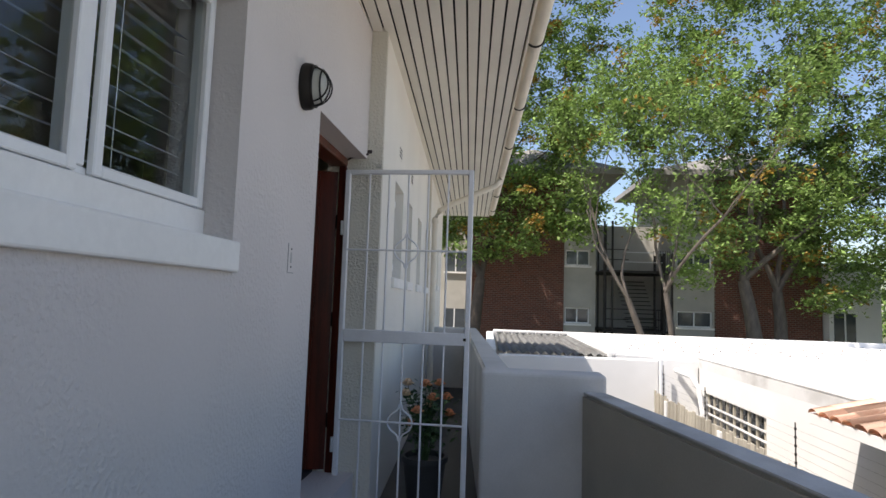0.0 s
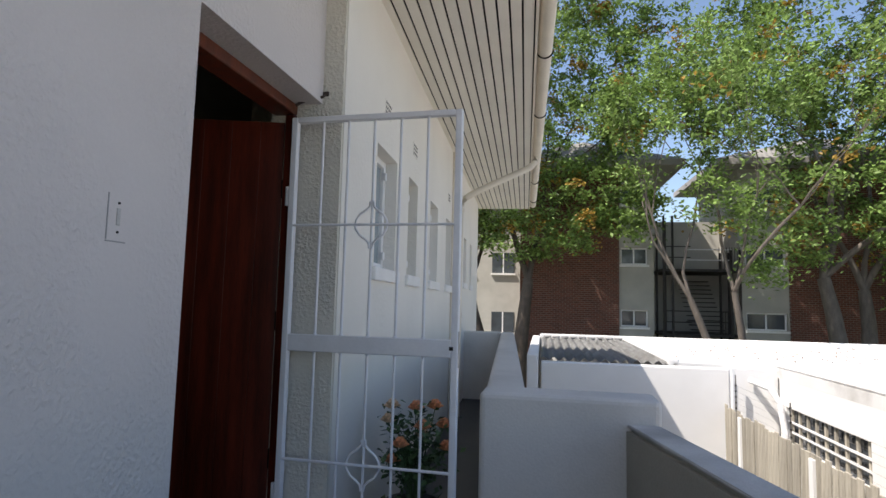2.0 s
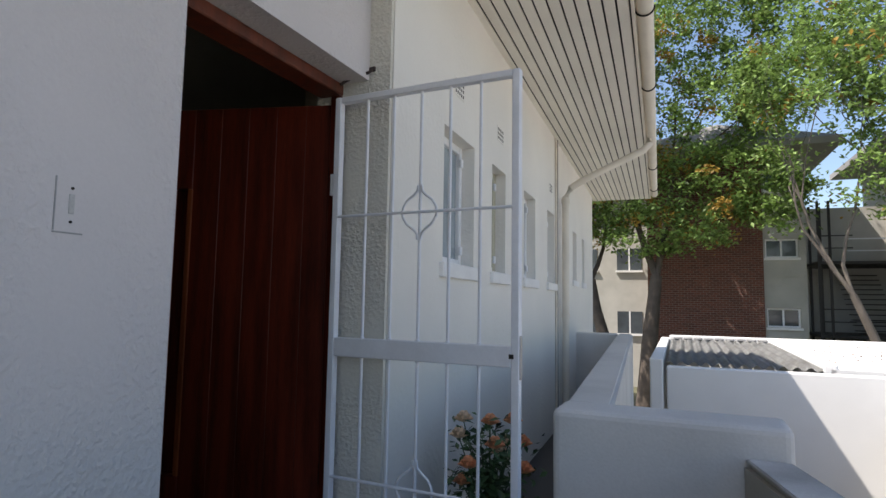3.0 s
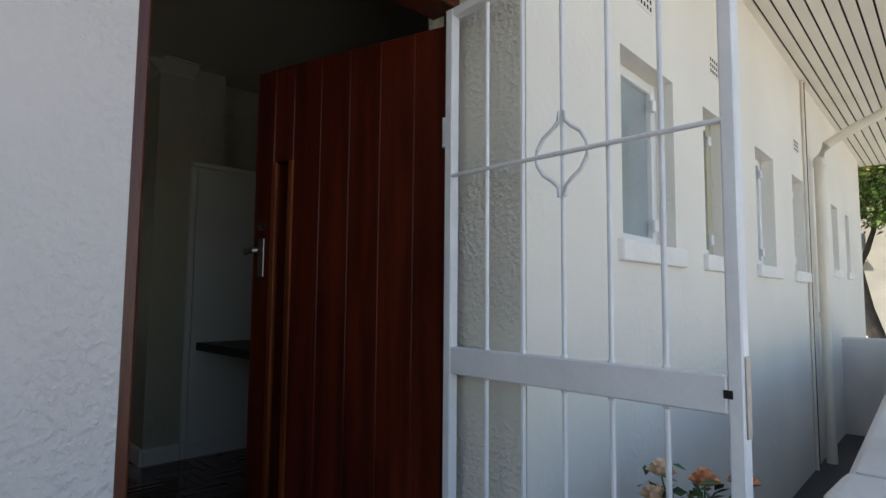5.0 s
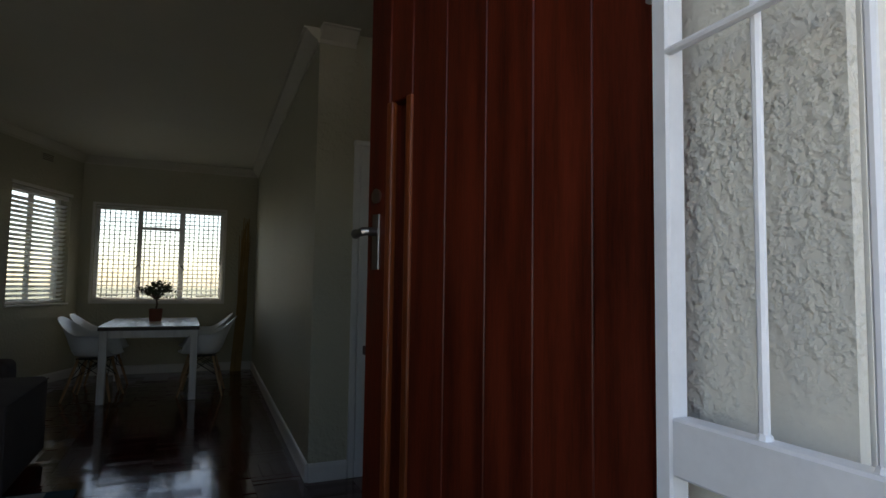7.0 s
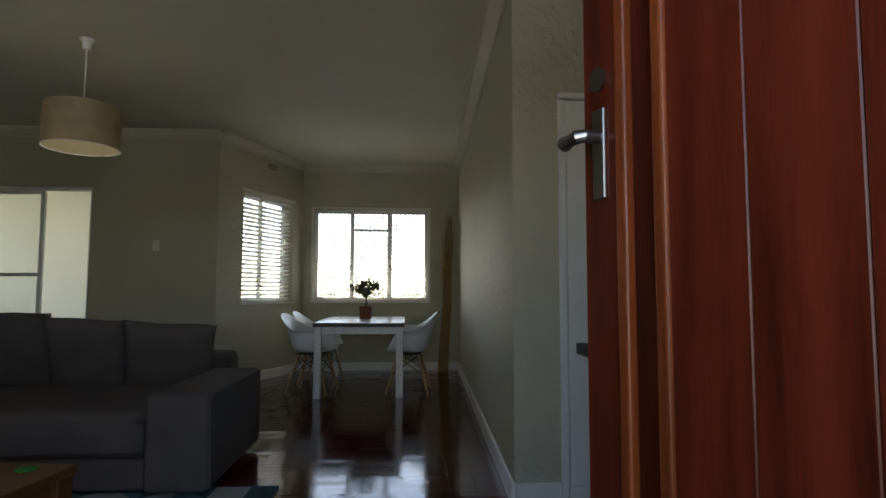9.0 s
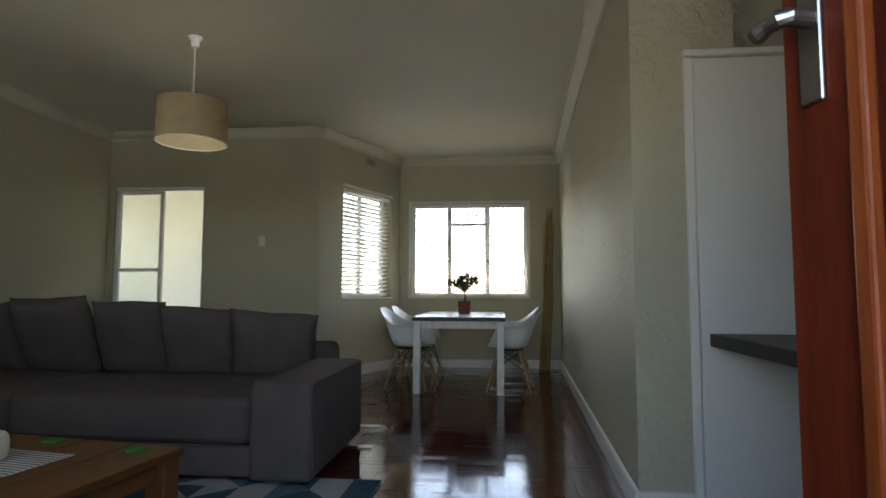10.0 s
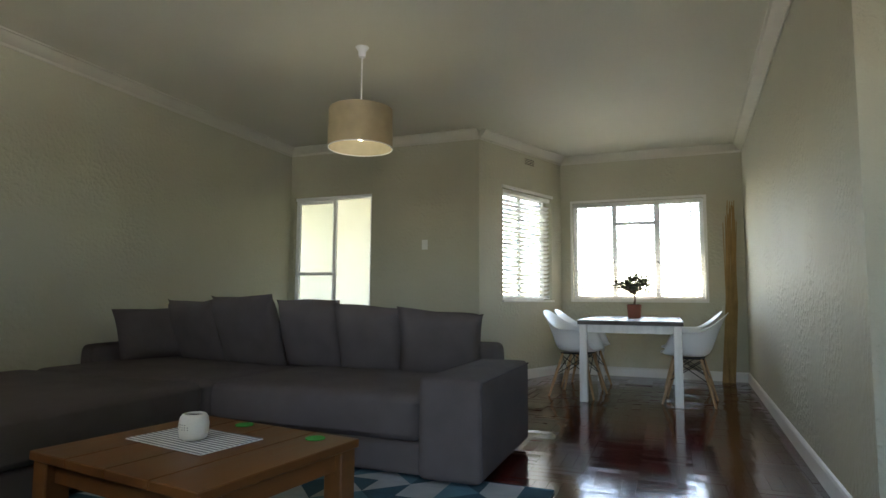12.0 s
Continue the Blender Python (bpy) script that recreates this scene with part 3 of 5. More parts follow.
roof = part("roof", prism([(0.62, -9), (-0.3, 13.5), (-9.6, 13.2), (-9.6, 2.0), (-8.0, 1.3), (-7.6, -9)], 3.4, 3.52), M["roof_grey"])
tagged(roof, "grey sheet roof over the flats", "roof", kind="structure")

# ---- parapets ----
par = part("parapet_side", prism([(-0.05, 4.62), (0.16, 4.62), (-0.39, 10.9), (-0.6, 10.9)], YARD, 0.72, 0.02), M["parapet"])
tagged(par, "grey-white plastered parapet along the walkway", "parapet", kind="structure")
par2 = part("parapet_end", box(-1.6, 10.75, YARD, -0.602, 10.97, 0.72, 0.02, 2), M["parapet"])
tagged(par2, "grey-white plastered parapet closing the walkway", "parapet", kind="structure")
par3 = part("parapet_cross", box(-0.055, 4.37, YARD, 0.815, 4.615, 0.728, 0.03, 3), M["parapet"])
tagged(par3, "grey-white plastered cross parapet with rounded top", "parapet", kind="structure")
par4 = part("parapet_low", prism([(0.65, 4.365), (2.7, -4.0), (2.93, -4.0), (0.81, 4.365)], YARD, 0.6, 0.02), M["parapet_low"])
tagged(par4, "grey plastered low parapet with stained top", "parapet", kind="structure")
cap = part("coping", prism([(0.656, 4.365), (2.707, -4.0), (2.923, -4.0), (0.804, 4.365)], 0.601, 0.612, 0.004), M["coping"])
tagged(cap, "stained weathered coping of the low parapet", "coping", kind="structure")

# ---- the setting: living room ----
BASE = ROOM
FAR, RIGHT, LEFT, XS = -8.81, 4.41, -0.83, -7.23
CORNER = (-3.8, 4.231)
slab = part("floor", box(-9.6, -3.2, -0.3, -1.08, 6.6, -0.012), M["sub_floor"])
tagged(slab, "dark joints under the parquet floor", "floor", kind="structure")
ceil = bmesh.new()
add_box(ceil, -9.62, -3.2, CEIL, -1.07, 6.6, CEIL + 0.2)
ceiling = part("ceiling", ceil, M["ceiling"])
tagged(ceiling, "plain painted ceiling", "ceiling", kind="structure")
wall("wall_left", XS - 0.15, -1.07, -0.3, CEIL, LEFT - 0.2, LEFT, [], "x", M["room_wall"], "sage beige textured plaster wall behind the sofa")
wall("wall_screen", LEFT + 0.001, 1.642, -0.3, CEIL, XS - 0.15, XS, [(-0.765, -0.3, 0.315, 2.175)], "y", M["room_wall"], "sage beige wall with an opening to a sun room")
wall("wall_far", 2.2, 4.6, -0.3, CEIL, FAR - 0.22, FAR, [(2.42, 0.94, 3.982, 2.185)], "y", M["room_wall"], "sage beige wall with the dining window")
right_wall = part("wall_right", prism([(-9.03, RIGHT + 0.007), (CORNER[0], CORNER[1]), (CORNER[0], 4.7), (-9.03, 4.7)], -0.3, CEIL), M["room_wall"])
tagged(right_wall, "sage beige textured plaster wall beside the table", "wall", kind="structure")
kitchen = part("wall_kitchen", box(-4.3, 6.4, -0.3, -0.9, 6.6, CEIL), M["room_wall"])
tagged(kitchen, "plain kitchen wall", "wall", kind="structure")
inner = part("wall_kitchen_front", box(-1.35, 4.5, -0.3, -1.0, 6.4, CEIL), M["room_wall"])
tagged(inner, "plain wall beside the front door", "wall", kind="structure")
fill = part("wall_kitchen_back", box(-4.3, 4.7, -0.3, -3.97, 6.4, CEIL), M["room_wall"])
tagged(fill, "plain wall behind the cupboard", "wall", kind="structure")
lining = part("wall_front_lining", bmesh.new(), M["room_wall"])
lining.matrix_world = HERE
bm = bmesh.new()
add_wall(bm, -0.83, 4.5, -0.3, CEIL, -1.21, -1.2005, [(0.435, 1.4, 2.28, 2.36), (3.197, -0.3, 4.3, 2.215)], "y")
bm.to_mesh(lining.data)
bm.free()
tagged(lining, "sage beige paint on the inside of the front wall", "wall", kind="structure")
# the slanting wall of the dining bay
BAY_A, BAY_B = Vector((XS, 1.642, 0)), Vector((FAR, 2.267, 0))
BAY_LEN = (BAY_B - BAY_A).length
BAY = Matrix.Translation(BAY_A) @ Matrix.Rotation(math.atan2((BAY_B - BAY_A).y, (BAY_B - BAY_A).x), 4, "Z")
BW = (0.43, 1.47, 0.93, 2.225)
wall("wall_bay", 0.0, BAY_LEN + 0.05, -0.3, CEIL, 0.0, 0.2, [(BW[0], BW[2], BW[1], BW[3])], "x", M["room_wall"], "sage beige slanting wall with a slatted window", BAY)
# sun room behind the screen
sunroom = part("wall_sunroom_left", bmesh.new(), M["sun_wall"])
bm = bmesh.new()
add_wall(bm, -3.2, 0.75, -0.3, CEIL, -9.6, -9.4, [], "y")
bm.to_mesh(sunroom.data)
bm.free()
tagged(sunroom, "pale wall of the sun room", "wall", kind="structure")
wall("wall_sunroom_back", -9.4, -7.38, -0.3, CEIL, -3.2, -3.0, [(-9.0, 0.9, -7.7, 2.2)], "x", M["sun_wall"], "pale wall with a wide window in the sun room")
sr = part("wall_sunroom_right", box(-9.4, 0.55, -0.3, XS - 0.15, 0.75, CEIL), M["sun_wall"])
tagged(sr, "pale side wall of the sun room", "wall", kind="structure")


def run(profile, a, b, m=None):
    """A moulding: a profile of (out, up) swept straight from a to b, out to the left of the way."""
    a, b = Vector(a), Vector(b)
    d = (b - a).normalized()
    n = Vector((-d.y, d.x, 0))
    bm = bmesh.new()
    e = [[bm.verts.new(p + n * o + Vector((0, 0, u))) for o, u in profile] for p in (a, b)]
    k = len(profile)
    for i in range(k):
        bm.faces.new((e[0][i], e[0][(i + 1) % k], e[1][(i + 1) % k], e[1][i]))
    bm.faces.new(e[0])
    bm.faces.new(e[1][::-1])
    bmesh.ops.recalc_face_normals(bm, faces=bm.faces)
    return bm


CORN = [(0.0, -0.095), (0.012, -0.095), (0.016, -0.075), (0.045, -0.055), (0.07, -0.03), (0.082, -0.012), (0.1, -0.01), (0.1, -0.0005), (0.0, -0.0005)]
SKIRT = [(0.0, 0.0), (0.018, 0.0), (0.018, 0.09), (0.012, 0.105), (0.004, 0.11), (0.0, 0.11)]
EDGES = [((-1.08, LEFT), (XS, LEFT), True), ((XS, LEFT), (XS, 1.642), False), ((XS, 1.642), (FAR, 2.267), True), ((FAR, 2.267), (FAR, RIGHT), True), ((FAR, RIGHT), CORNER, True), (CORNER, (CORNER[0], 4.465), True)]
for a, b, low in EDGES:
    ob = part("cornice", run(CORN, (*b, CEIL), (*a, CEIL)), M["cornice"])
    tagged(smooth(ob, 30), "moulded plaster cornice", "cornice", kind="structure")
    if low:
        ob = part("baseboard", run(SKIRT, (*b, 0), (*a, 0)), M["skirting"])
        tagged(ob, "white painted skirting board", "baseboard", kind="structure")
for a, b in (((XS, 0.32), (XS, 1.642)),):
    tagged(part("baseboard", run(SKIRT, (*b, 0), (*a, 0)), M["skirting"]), "white painted skirting board", "baseboard", kind="structure")


# ---- front door, gate and what hangs by them ----
BASE = HERE


def doorway():
    e = thing("door_frame", "red-brown hardwood door frame", "door frame", kind="structure")
    part("jamb", box(-1.19, 3.199, -0.3, -1.06, 3.266, 2.155, 0.006), M["frame_wood"], e)
    # the hinge jamb's shade is put into its colour: darker door wood
    part("jamb", box(-1.113, 4.235, -0.3, -1.06, 4.303, 2.155, 0.006), M["mahogany"], e)
    part("head", box(-1.19, 3.199, 2.156, -1.06, 4.303, 2.214, 0.006), M["frame_wood"], e)


doorway()


def front_door():
    """The leaf runs from its hinges along its own x, 0.934 wide; the seen face looks along -y."""
    e = thing("door_1", "open red mahogany plank door with a sunk slot panel", "door", pose(-1.125, 4.26, 0, 0, 0, 195.6))
    t, top = 0.045, 2.115
    edges = [0.0, 0.127, 0.278, 0.424, 0.57, 0.715]
    for a, b in zip(edges, edges[1:]):
        bm = box(a + 0.0005, -t, 0.012, b - 0.0005, 0, top)
        bmesh.ops.bevel(bm, geom=[x for x in bm.edges if abs(x.verts[0].co.z - x.verts[1].co.z) > 1], offset=0.002, segments=1, affect="EDGES")
        part("plank", bm, M["mahogany"], e)
    part("stile", box(0.8225, -t, 0.012, 0.934, 0, top, 0.006), M["mahogany"], e)
    part("top_rail", box(0.7155, -t, 1.705, 0.822, 0, top, 0.003), M["mahogany"], e)
    part("bottom_rail", box(0.7155, -t, 0.012, 0.822, 0, 0.3, 0.003), M["mahogany"], e)
    part("slot_panel", box(0.7155, -0.044, 0.3, 0.822, -0.038, 1.705), M["mahogany"], e)
    for y0, y1 in ((-0.012, 0.009), (-t - 0.008, -t + 0.0005)):
        part("moulding", box(0.71, y0, 0.3, 0.736, y1, 1.705, 0.005, 2), M["moulding"], e, "worn orange-brown moulding")
        part("moulding", box(0.802, y0, 0.3, 0.828, y1, 1.705, 0.005, 2), M["moulding"], e, "worn orange-brown moulding")
    for side in (1, -1):
        y = 0.0 if side > 0 else -t
        f = part("lock_plate", box(0.862, min(y, y + side * 0.006), 1.225, 0.898, max(y, y + side * 0.006), 1.387, 0.002), M["chrome"], e, "worn chrome lock plate")
        part("lever", tube([(0.878, y, 1.335), (0.878, y + side * 0.035, 1.335), (0.884, y + side * 0.045, 1.334), (0.899, y + side * 0.05, 1.330), (0.909, y + side * 0.052, 1.328), (0.916, y + side * 0.052, 1.327), (0.920, y + side * 0.052, 1.326)], [0.012, 0.012, 0.013, 0.011, 0.014, 0.014, 0.006], 12), M["chrome"], f)
        k = bmesh.new()
        bmesh.ops.create_cone(k, cap_ends=True, segments=16, radius1=0.022, radius2=0.019, depth=0.01, matrix=pose(0.878, y + side * 0.004, 1.44, 90))
        part("cylinder_lock", k, M["chrome"], e, "round brass-grey cylinder lock")
    for z in (0.35, 1.05, 1.75):
        part("hinge", tube([(-0.006, 0.004, z - 0.05), (-0.006, 0.004, z + 0.05)], 0.009, 8), M["iron"], e)


front_door()


def security_gate():
    """A welded steel gate; its own x runs from the hinges to the latch."""
    e = thing("security_gate", "open white welded steel security gate with scroll work", "gate", pose(-1.046, 4.2, 0, 0, 0, -1.8))
    w, z0, z1, rail0, rail1 = 0.915, -0.28, 2.115, 0.905, 0.99
    g = M["gate"]
    part("stile", box(0, -0.018, z0, 0.034, 0.018, z1, 0.004), g, e)
    part("stile", box(w - 0.034, -0.018, z0, w, 0.018, z1, 0.004), g, e)
    part("top_bar", box(0.0345, -0.0178, z1 - 0.03, w - 0.0345, 0.0178, z1, 0.004), g, e)
    part("bottom_bar", box(0.0345, -0.0178, z0, w - 0.0345, 0.0178, z0 + 0.03, 0.004), g, e)
    part("middle_rail", box(0.0345, -0.0182, rail0, w - 0.0345, 0.0182, rail1, 0.004), g, e)
    mid_z = (1.545, 0.375)
    for z in mid_z:
        part("cross_bar", tube([(0.03, -0.012, z), (w - 0.03, -0.012, z)], 0.007, 8), g, e)
    for i in range(5):
        x = 0.034 + (w - 0.068) * (i + 1) / 6
        for a, b in ((z0 + 0.03, rail0), (rail1, z1 - 0.03)):
            part("upright", tube([(x, 0, a), (x, 0, b)], 0.007, 8), g, e)
            k = bmesh.new()
            bmesh.ops.create_uvsphere(k, u_segments=8, v_segments=6, radius=0.011, matrix=Matrix.Translation((x, 0, rail1 if a > 0.5 else rail0)))
            part("weld", k, g, e)
    xc = w / 2
    for z in mid_z:
        for s in (-1, 1):
            pts = [(xc + s * o, -0.004 - 0.05 * o, z + h) for o, h in ((0.009, -0.12), (0.012, -0.092), (0.03, -0.074), (0.062, -0.052), (0.081, -0.022), (0.085, 0), (0.081, 0.022), (0.062, 0.052), (0.03, 0.074), (0.012, 0.092), (0.009, 0.12))]
            smooth(part("scroll", tube(pts, 0.006, 8), g, e), 60)
    lock = part("lock_face", box(w, -0.012, 0.86, w + 0.004, 0.012, 1.03, 0.001), M["steel"], e, "dull steel lock face plate")
    part("keyhole", box(w - 0.042, -0.02, 0.94, w - 0.022, -0.0182, 0.958, 0.0006), M["iron"], e)
    for z in (0.2, 1.7):
        part("hinge", tube([(-0.014, 0, z - 0.05), (-0.014, 0, z + 0.05)], 0.012, 8), g, e)


security_gate()


def bulkhead_lamp():
    e = thing("wall_lamp", "black caged bulkhead lamp with a frosted glass", "wall lamp", pose(L, 2.925, 2.245, 0, 90, 0))
    ov = lambda r, k, n=24: (r * 0.78 * math.sin(k * 2 * math.pi / n), r * math.cos(k * 2 * math.pi / n))
    def oval(prof):
        bm = bmesh.new()
        rings = [[bm.verts.new((-y * 1.28 * 0.9, x * 0.95, h)) for x, y in [ov(r, k) for k in range(24)]] for r, h in prof]
        for a, b in zip(rings, rings[1:]):
            for k in range(24):
                bm.faces.new((a[k], a[(k + 1) % 24], b[(k + 1) % 24], b[k]))
        bm.faces.new(rings[-1])
        bmesh.ops.recalc_face_normals(bm, faces=bm.faces)
        return bm
    smooth(part("base", oval([(0.1, 0), (0.104, 0.01), (0.1, 0.045), (0.088, 0.055), (0.08, 0.056)]), M["iron"], e), 50)
    smooth(part("lamp_glass", oval([(0.079, 0.056), (0.077, 0.08), (0.066, 0.105), (0.045, 0.118)]), M["lamp_glass"], e), 60)
    for s in (-1, 0, 1):
        pts = [(-0.098 * math.cos(radians(a)) * (1 if s == 0 else 0.88), s * 0.034, 0.05 + 0.085 * math.sin(radians(a))) for a in range(0, 181, 15)]
        part("cage_bar", tube(pts, 0.0045, 6), M["iron"], e)
    for h, r in ((0.1, 0.075), (0.062, 0.094)):
        part("cage_ring", tube([(-r * 1.1 * math.cos(radians(a)), r * 0.76 * math.sin(radians(a)), h) for a in range(0, 361, 15)], 0.0045, 6), M["iron"], e)


bulkhead_lamp()


def door_bell_mark():
    e = thing("wall_plate", "pale outline of a removed bell plate with screw holes", "wall plate", pose(L, 2.84, 1.315))
    part("edge", box(-0.001, 0, 0, 0.0025, 0.075, 0.004), M["corrugated"], e)
    part("edge", box(-0.001, 0, 0.006, 0.0025, 0.003, 0.14), M["corrugated"], e)
    part("slot", box(-0.001, 0.036, 0.05, 0.003, 0.05, 0.1, 0.001), M["coping"], e)
    # near-black plugs, the shade of the holes put into their colour
    for z in (0.03, 0.115):
        part("screw_hole", tube([(-0.001, 0.043, z), (0.003, 0.043, z)], 0.004, 8), M["gap_shade"], e)


door_bell_mark()
cable = thing("cable", "thin dark cable running down the corner above the door", "cable")
part("wire", tube([(-0.905, 4.292, SOFFIT), (-0.905, 4.294, 2.8), (-0.904, 4.292, 2.32), (-0.9, 4.28, 2.27), (-0.91, 4.25, 2.245), (-0.96, 4.24, 2.235), (-1.03, 4.235, 2.215), (-1.05, 4.225, 2.195)], 0.008, 8), M["cable"], cable)
part("clip", box(-0.925, 4.27, 2.255, -0.885, 4.3, 2.285, 0.006), M["cable"], cable)
conduit = thing("conduit", "thin cream conduits beside the downpipe", "conduit", FRONT)
for y, r in ((4.6, 0.014), (4.68, 0.01)):
    part("tube", tube([(0.016, y, SOFFIT), (0.016, y, WALK)], r, 8), M["gutter" if r > 0.012 else "cable"], conduit)
for y, z in ((0.98, 2.52), (2.0, 2.5), (4.3, 2.5)):
    v = thing("air_vent", "small cream air brick high in the wall", "air vent", FRONT)
    part("plate", box(-0.01, y - 0.09, z - 0.06, 0.003, y + 0.09, z + 0.06, 0.001), M["out_smooth"], v)
    # solid near-black tabs draw the shade inside the slots
    for i in range(5):
        for j in range(3):
            part("slot", box(0.0031, y - 0.078 + i * 0.035, z - 0.045 + j * 0.034, 0.0045, y - 0.062 + i * 0.035, z - 0.025 + j * 0.034), M["gap_shade"], v)


def rose_bush(at, seed):
    rnd = random.Random(seed)
    e = thing("potted_rose", "potted rose bush with peach and cream blooms", "potted plant", Matrix.Translation(at))
    smooth(part("pot", lathe([(0.0, 0.0), (0.13, 0.0), (0.17, 0.3), (0.185, 0.3), (0.185, 0.34), (0.16, 0.34), (0.15, 0.3), (0.0, 0.3)], 24), M["pot"], e))
    tips = []
    for i in range(16):
        a, r, h = rnd.uniform(0, 6.28), rnd.uniform(0.04, 0.21), rnd.uniform(0.3, 0.72)
        p1 = Vector((0.3 * r * math.cos(a), 0.3 * r * math.sin(a), 0.3 + h * 0.3))
        p2 = Vector((r * math.cos(a), r * math.sin(a), 0.3 + h * 0.85))
        part("stem", tube([(0.02 * math.cos(a), 0.02 * math.sin(a), 0.3), p1, p2], [0.006, 0.005, 0.003], 5), M["rose_leaf"], e)
        tips.append((p1, p2))
    lv = bmesh.new()
    for p1, p2 in tips:
        for k in range(42):
            c = p1.lerp(p2, rnd.uniform(0.1, 1.02)) + Vector((rnd.gauss(0, 0.06), rnd.gauss(0, 0.06), rnd.gauss(0, 0.045)))
            add_leaf(lv, c, rnd, 0.028)
    part("foliage", lv, M["rose_leaf"], e)
    for i, (p1, p2) in enumerate(tips[:11]):
        b = bmesh.new()
        for ring, (n, rad, tilt) in enumerate(((5, 0.012, 0.2), (6, 0.026, 0.6), (7, 0.04, 1.0))):
            for k in range(n):
                a = k * 6.283 / n + ring * 0.5
                o = Vector((math.cos(a), math.sin(a), 0))
                u = Vector((-math.sin(a), math.cos(a), 0))
                base, w = p2 + o * rad * 0.3, 0.026 + 0.008 * ring
                top = p2 + o * rad + Vector((0, 0, 0.05 - 0.016 * ring))
                vs = [b.verts.new(v) for v in (base - u * w * 0.4, base + u * w * 0.4, top + u * w - o * 0.004, top + o * 0.008 + Vector((0, 0, 0.007)), top - u * w - o * 0.004)]
                b.faces.new(vs)
        part("bloom", b, M["rose" if i % 3 else "rose_pale"], e)


def add_leaf(bm, c, rnd, size):
    """One small folded leaf."""
    q = Euler((rnd.uniform(-0.9, 0.9), rnd.uniform(-0.9, 0.9), rnd.uniform(0, 6.28))).to_matrix()
    s = size * rnd.uniform(0.7, 1.3)
    pts = [(-s, 0, 0), (0, s * 0.5, s * 0.12), (s, 0, 0), (0, -s * 0.5, s * 0.12)]
    bm.faces.new([bm.verts.new(c + q @ Vector(p)) for p in pts])


rose_bush((-0.5, 4.88, WALK), 3)


# ---- living room furniture ----
BASE = ROOM


def puffed(x0, y0, z0, x1, y1, z1, r=0.05, seg=4, puff=0.02):
    """An upholstered block with rounded edges and slightly swollen faces."""
    bm = box(x0, y0, z0, x1, y1, z1)
    bmesh.ops.subdivide_edges(bm, edges=bm.edges, cuts=5, use_grid_fill=True)
    c = Vector(((x0 + x1) / 2, (y0 + y1) / 2, (z0 + z1) / 2))
    h = Vector(((x1 - x0) / 2, (y1 - y0) / 2, (z1 - z0) / 2))
    for v in bm.verts:
        d = v.co - c
        n = [d.x / h.x, d.y / h.y, d.z / h.z]
        for i in range(3):
            if abs(abs(n[i]) - 1) < 1e-4:
                j, k = (i + 1) % 3, (i + 2) % 3
                d[i] += math.copysign(puff, n[i]) * (1 - n[j] ** 2) * (1 - n[k] ** 2)
        v.co = c + d
    es = [x for x in bm.edges if len(x.link_faces) == 2 and x.calc_face_angle(0) > 0.7]
    bmesh.ops.bevel(bm, geom=es, offset=r, segments=seg, affect="EDGES", profile=0.5)
    return bm


def cushion(w, h, d, seed):
    """A loose square pillow, standing in its own xz plane."""
    rnd = random.Random(seed)
    bm = bmesh.new()
    n = 14
    sides = []
    for s in (-1, 1):
        grid = [[None] * (n + 1) for _ in range(n + 1)]
        for i in range(n + 1):
            for j in range(n + 1):
                u, v = 2 * i / n - 1, 2 * j / n - 1
                t = (max(0, 1 - u ** 4) * max(0, 1 - v ** 4)) ** 0.55
                pinch = 1 - 0.07 * (1 - abs(u) ** 3) * abs(v) ** 6 - 0.0
                pin2 = 1 - 0.06 * (1 - abs(v) ** 3) * abs(u) ** 6
                wob = 0.012 * noise.noise(Vector((u * 1.7 + seed, v * 1.7, s * 2.0)))
                grid[i][j] = bm.verts.new((u * w / 2 * pin2, s * d / 2 * t + wob * t, h / 2 + v * h / 2 * pinch + 0.018 * math.sin(u * 2 + seed) * (v > 0.9)))
        sides.append(grid)
        for i in range(n):
            for j in range(n):
                q = (grid[i][j], grid[i + 1][j], grid[i + 1][j + 1], grid[i][j + 1])
                bm.faces.new(q if s < 0 else q[::-1])
    bmesh.ops.remove_doubles(bm, verts=bm.verts, dist=1e-4)
    return bm


def corner_sofa():
    f = M["fabric"]
    e = thing("corner_sofa", "dark grey fabric corner sofa with a chaise", "sofa")
    smooth(part("arm", puffed(-4.98, 2.36, 0.04, -3.93, 2.69, 0.54, 0.035, 4, 0.012), f, e), 60)
    part("piping", tube([(-3.96, 2.69, 0.06), (-3.925, 2.692, 0.5), (-3.95, 2.692, 0.525), (-4.95, 2.692, 0.525)], 0.005, 6), M["fabric_arm"], e)
    smooth(part("seat_base", puffed(-5.2, -0.6, 0.04, -3.985, 2.36, 0.2, 0.02, 2, 0.005), f, e), 60)
    smooth(part("seat_cushion", puffed(-5.15, 1.0, 0.201, -3.96, 2.355, 0.44, 0.06, 4, 0.025), f, e), 60)
    smooth(part("seat_cushion", puffed(-5.15, -0.55, 0.201, -3.96, 0.995, 0.44, 0.06, 4, 0.015), f, e), 60)
    smooth(part("chaise_base", puffed(-3.98, -0.6, 0.04, -2.75, 0.96, 0.2, 0.02, 2, 0.005), f, e), 60)
    smooth(part("chaise_cushion", puffed(-3.955, -0.58, 0.201, -2.72, 0.99, 0.44, 0.06, 4, 0.02), f, e), 60)
    smooth(part("backrest", puffed(-5.4, -0.7, 0.04, -5.16, 2.42, 0.62, 0.05, 4, 0.01), f, e), 60)
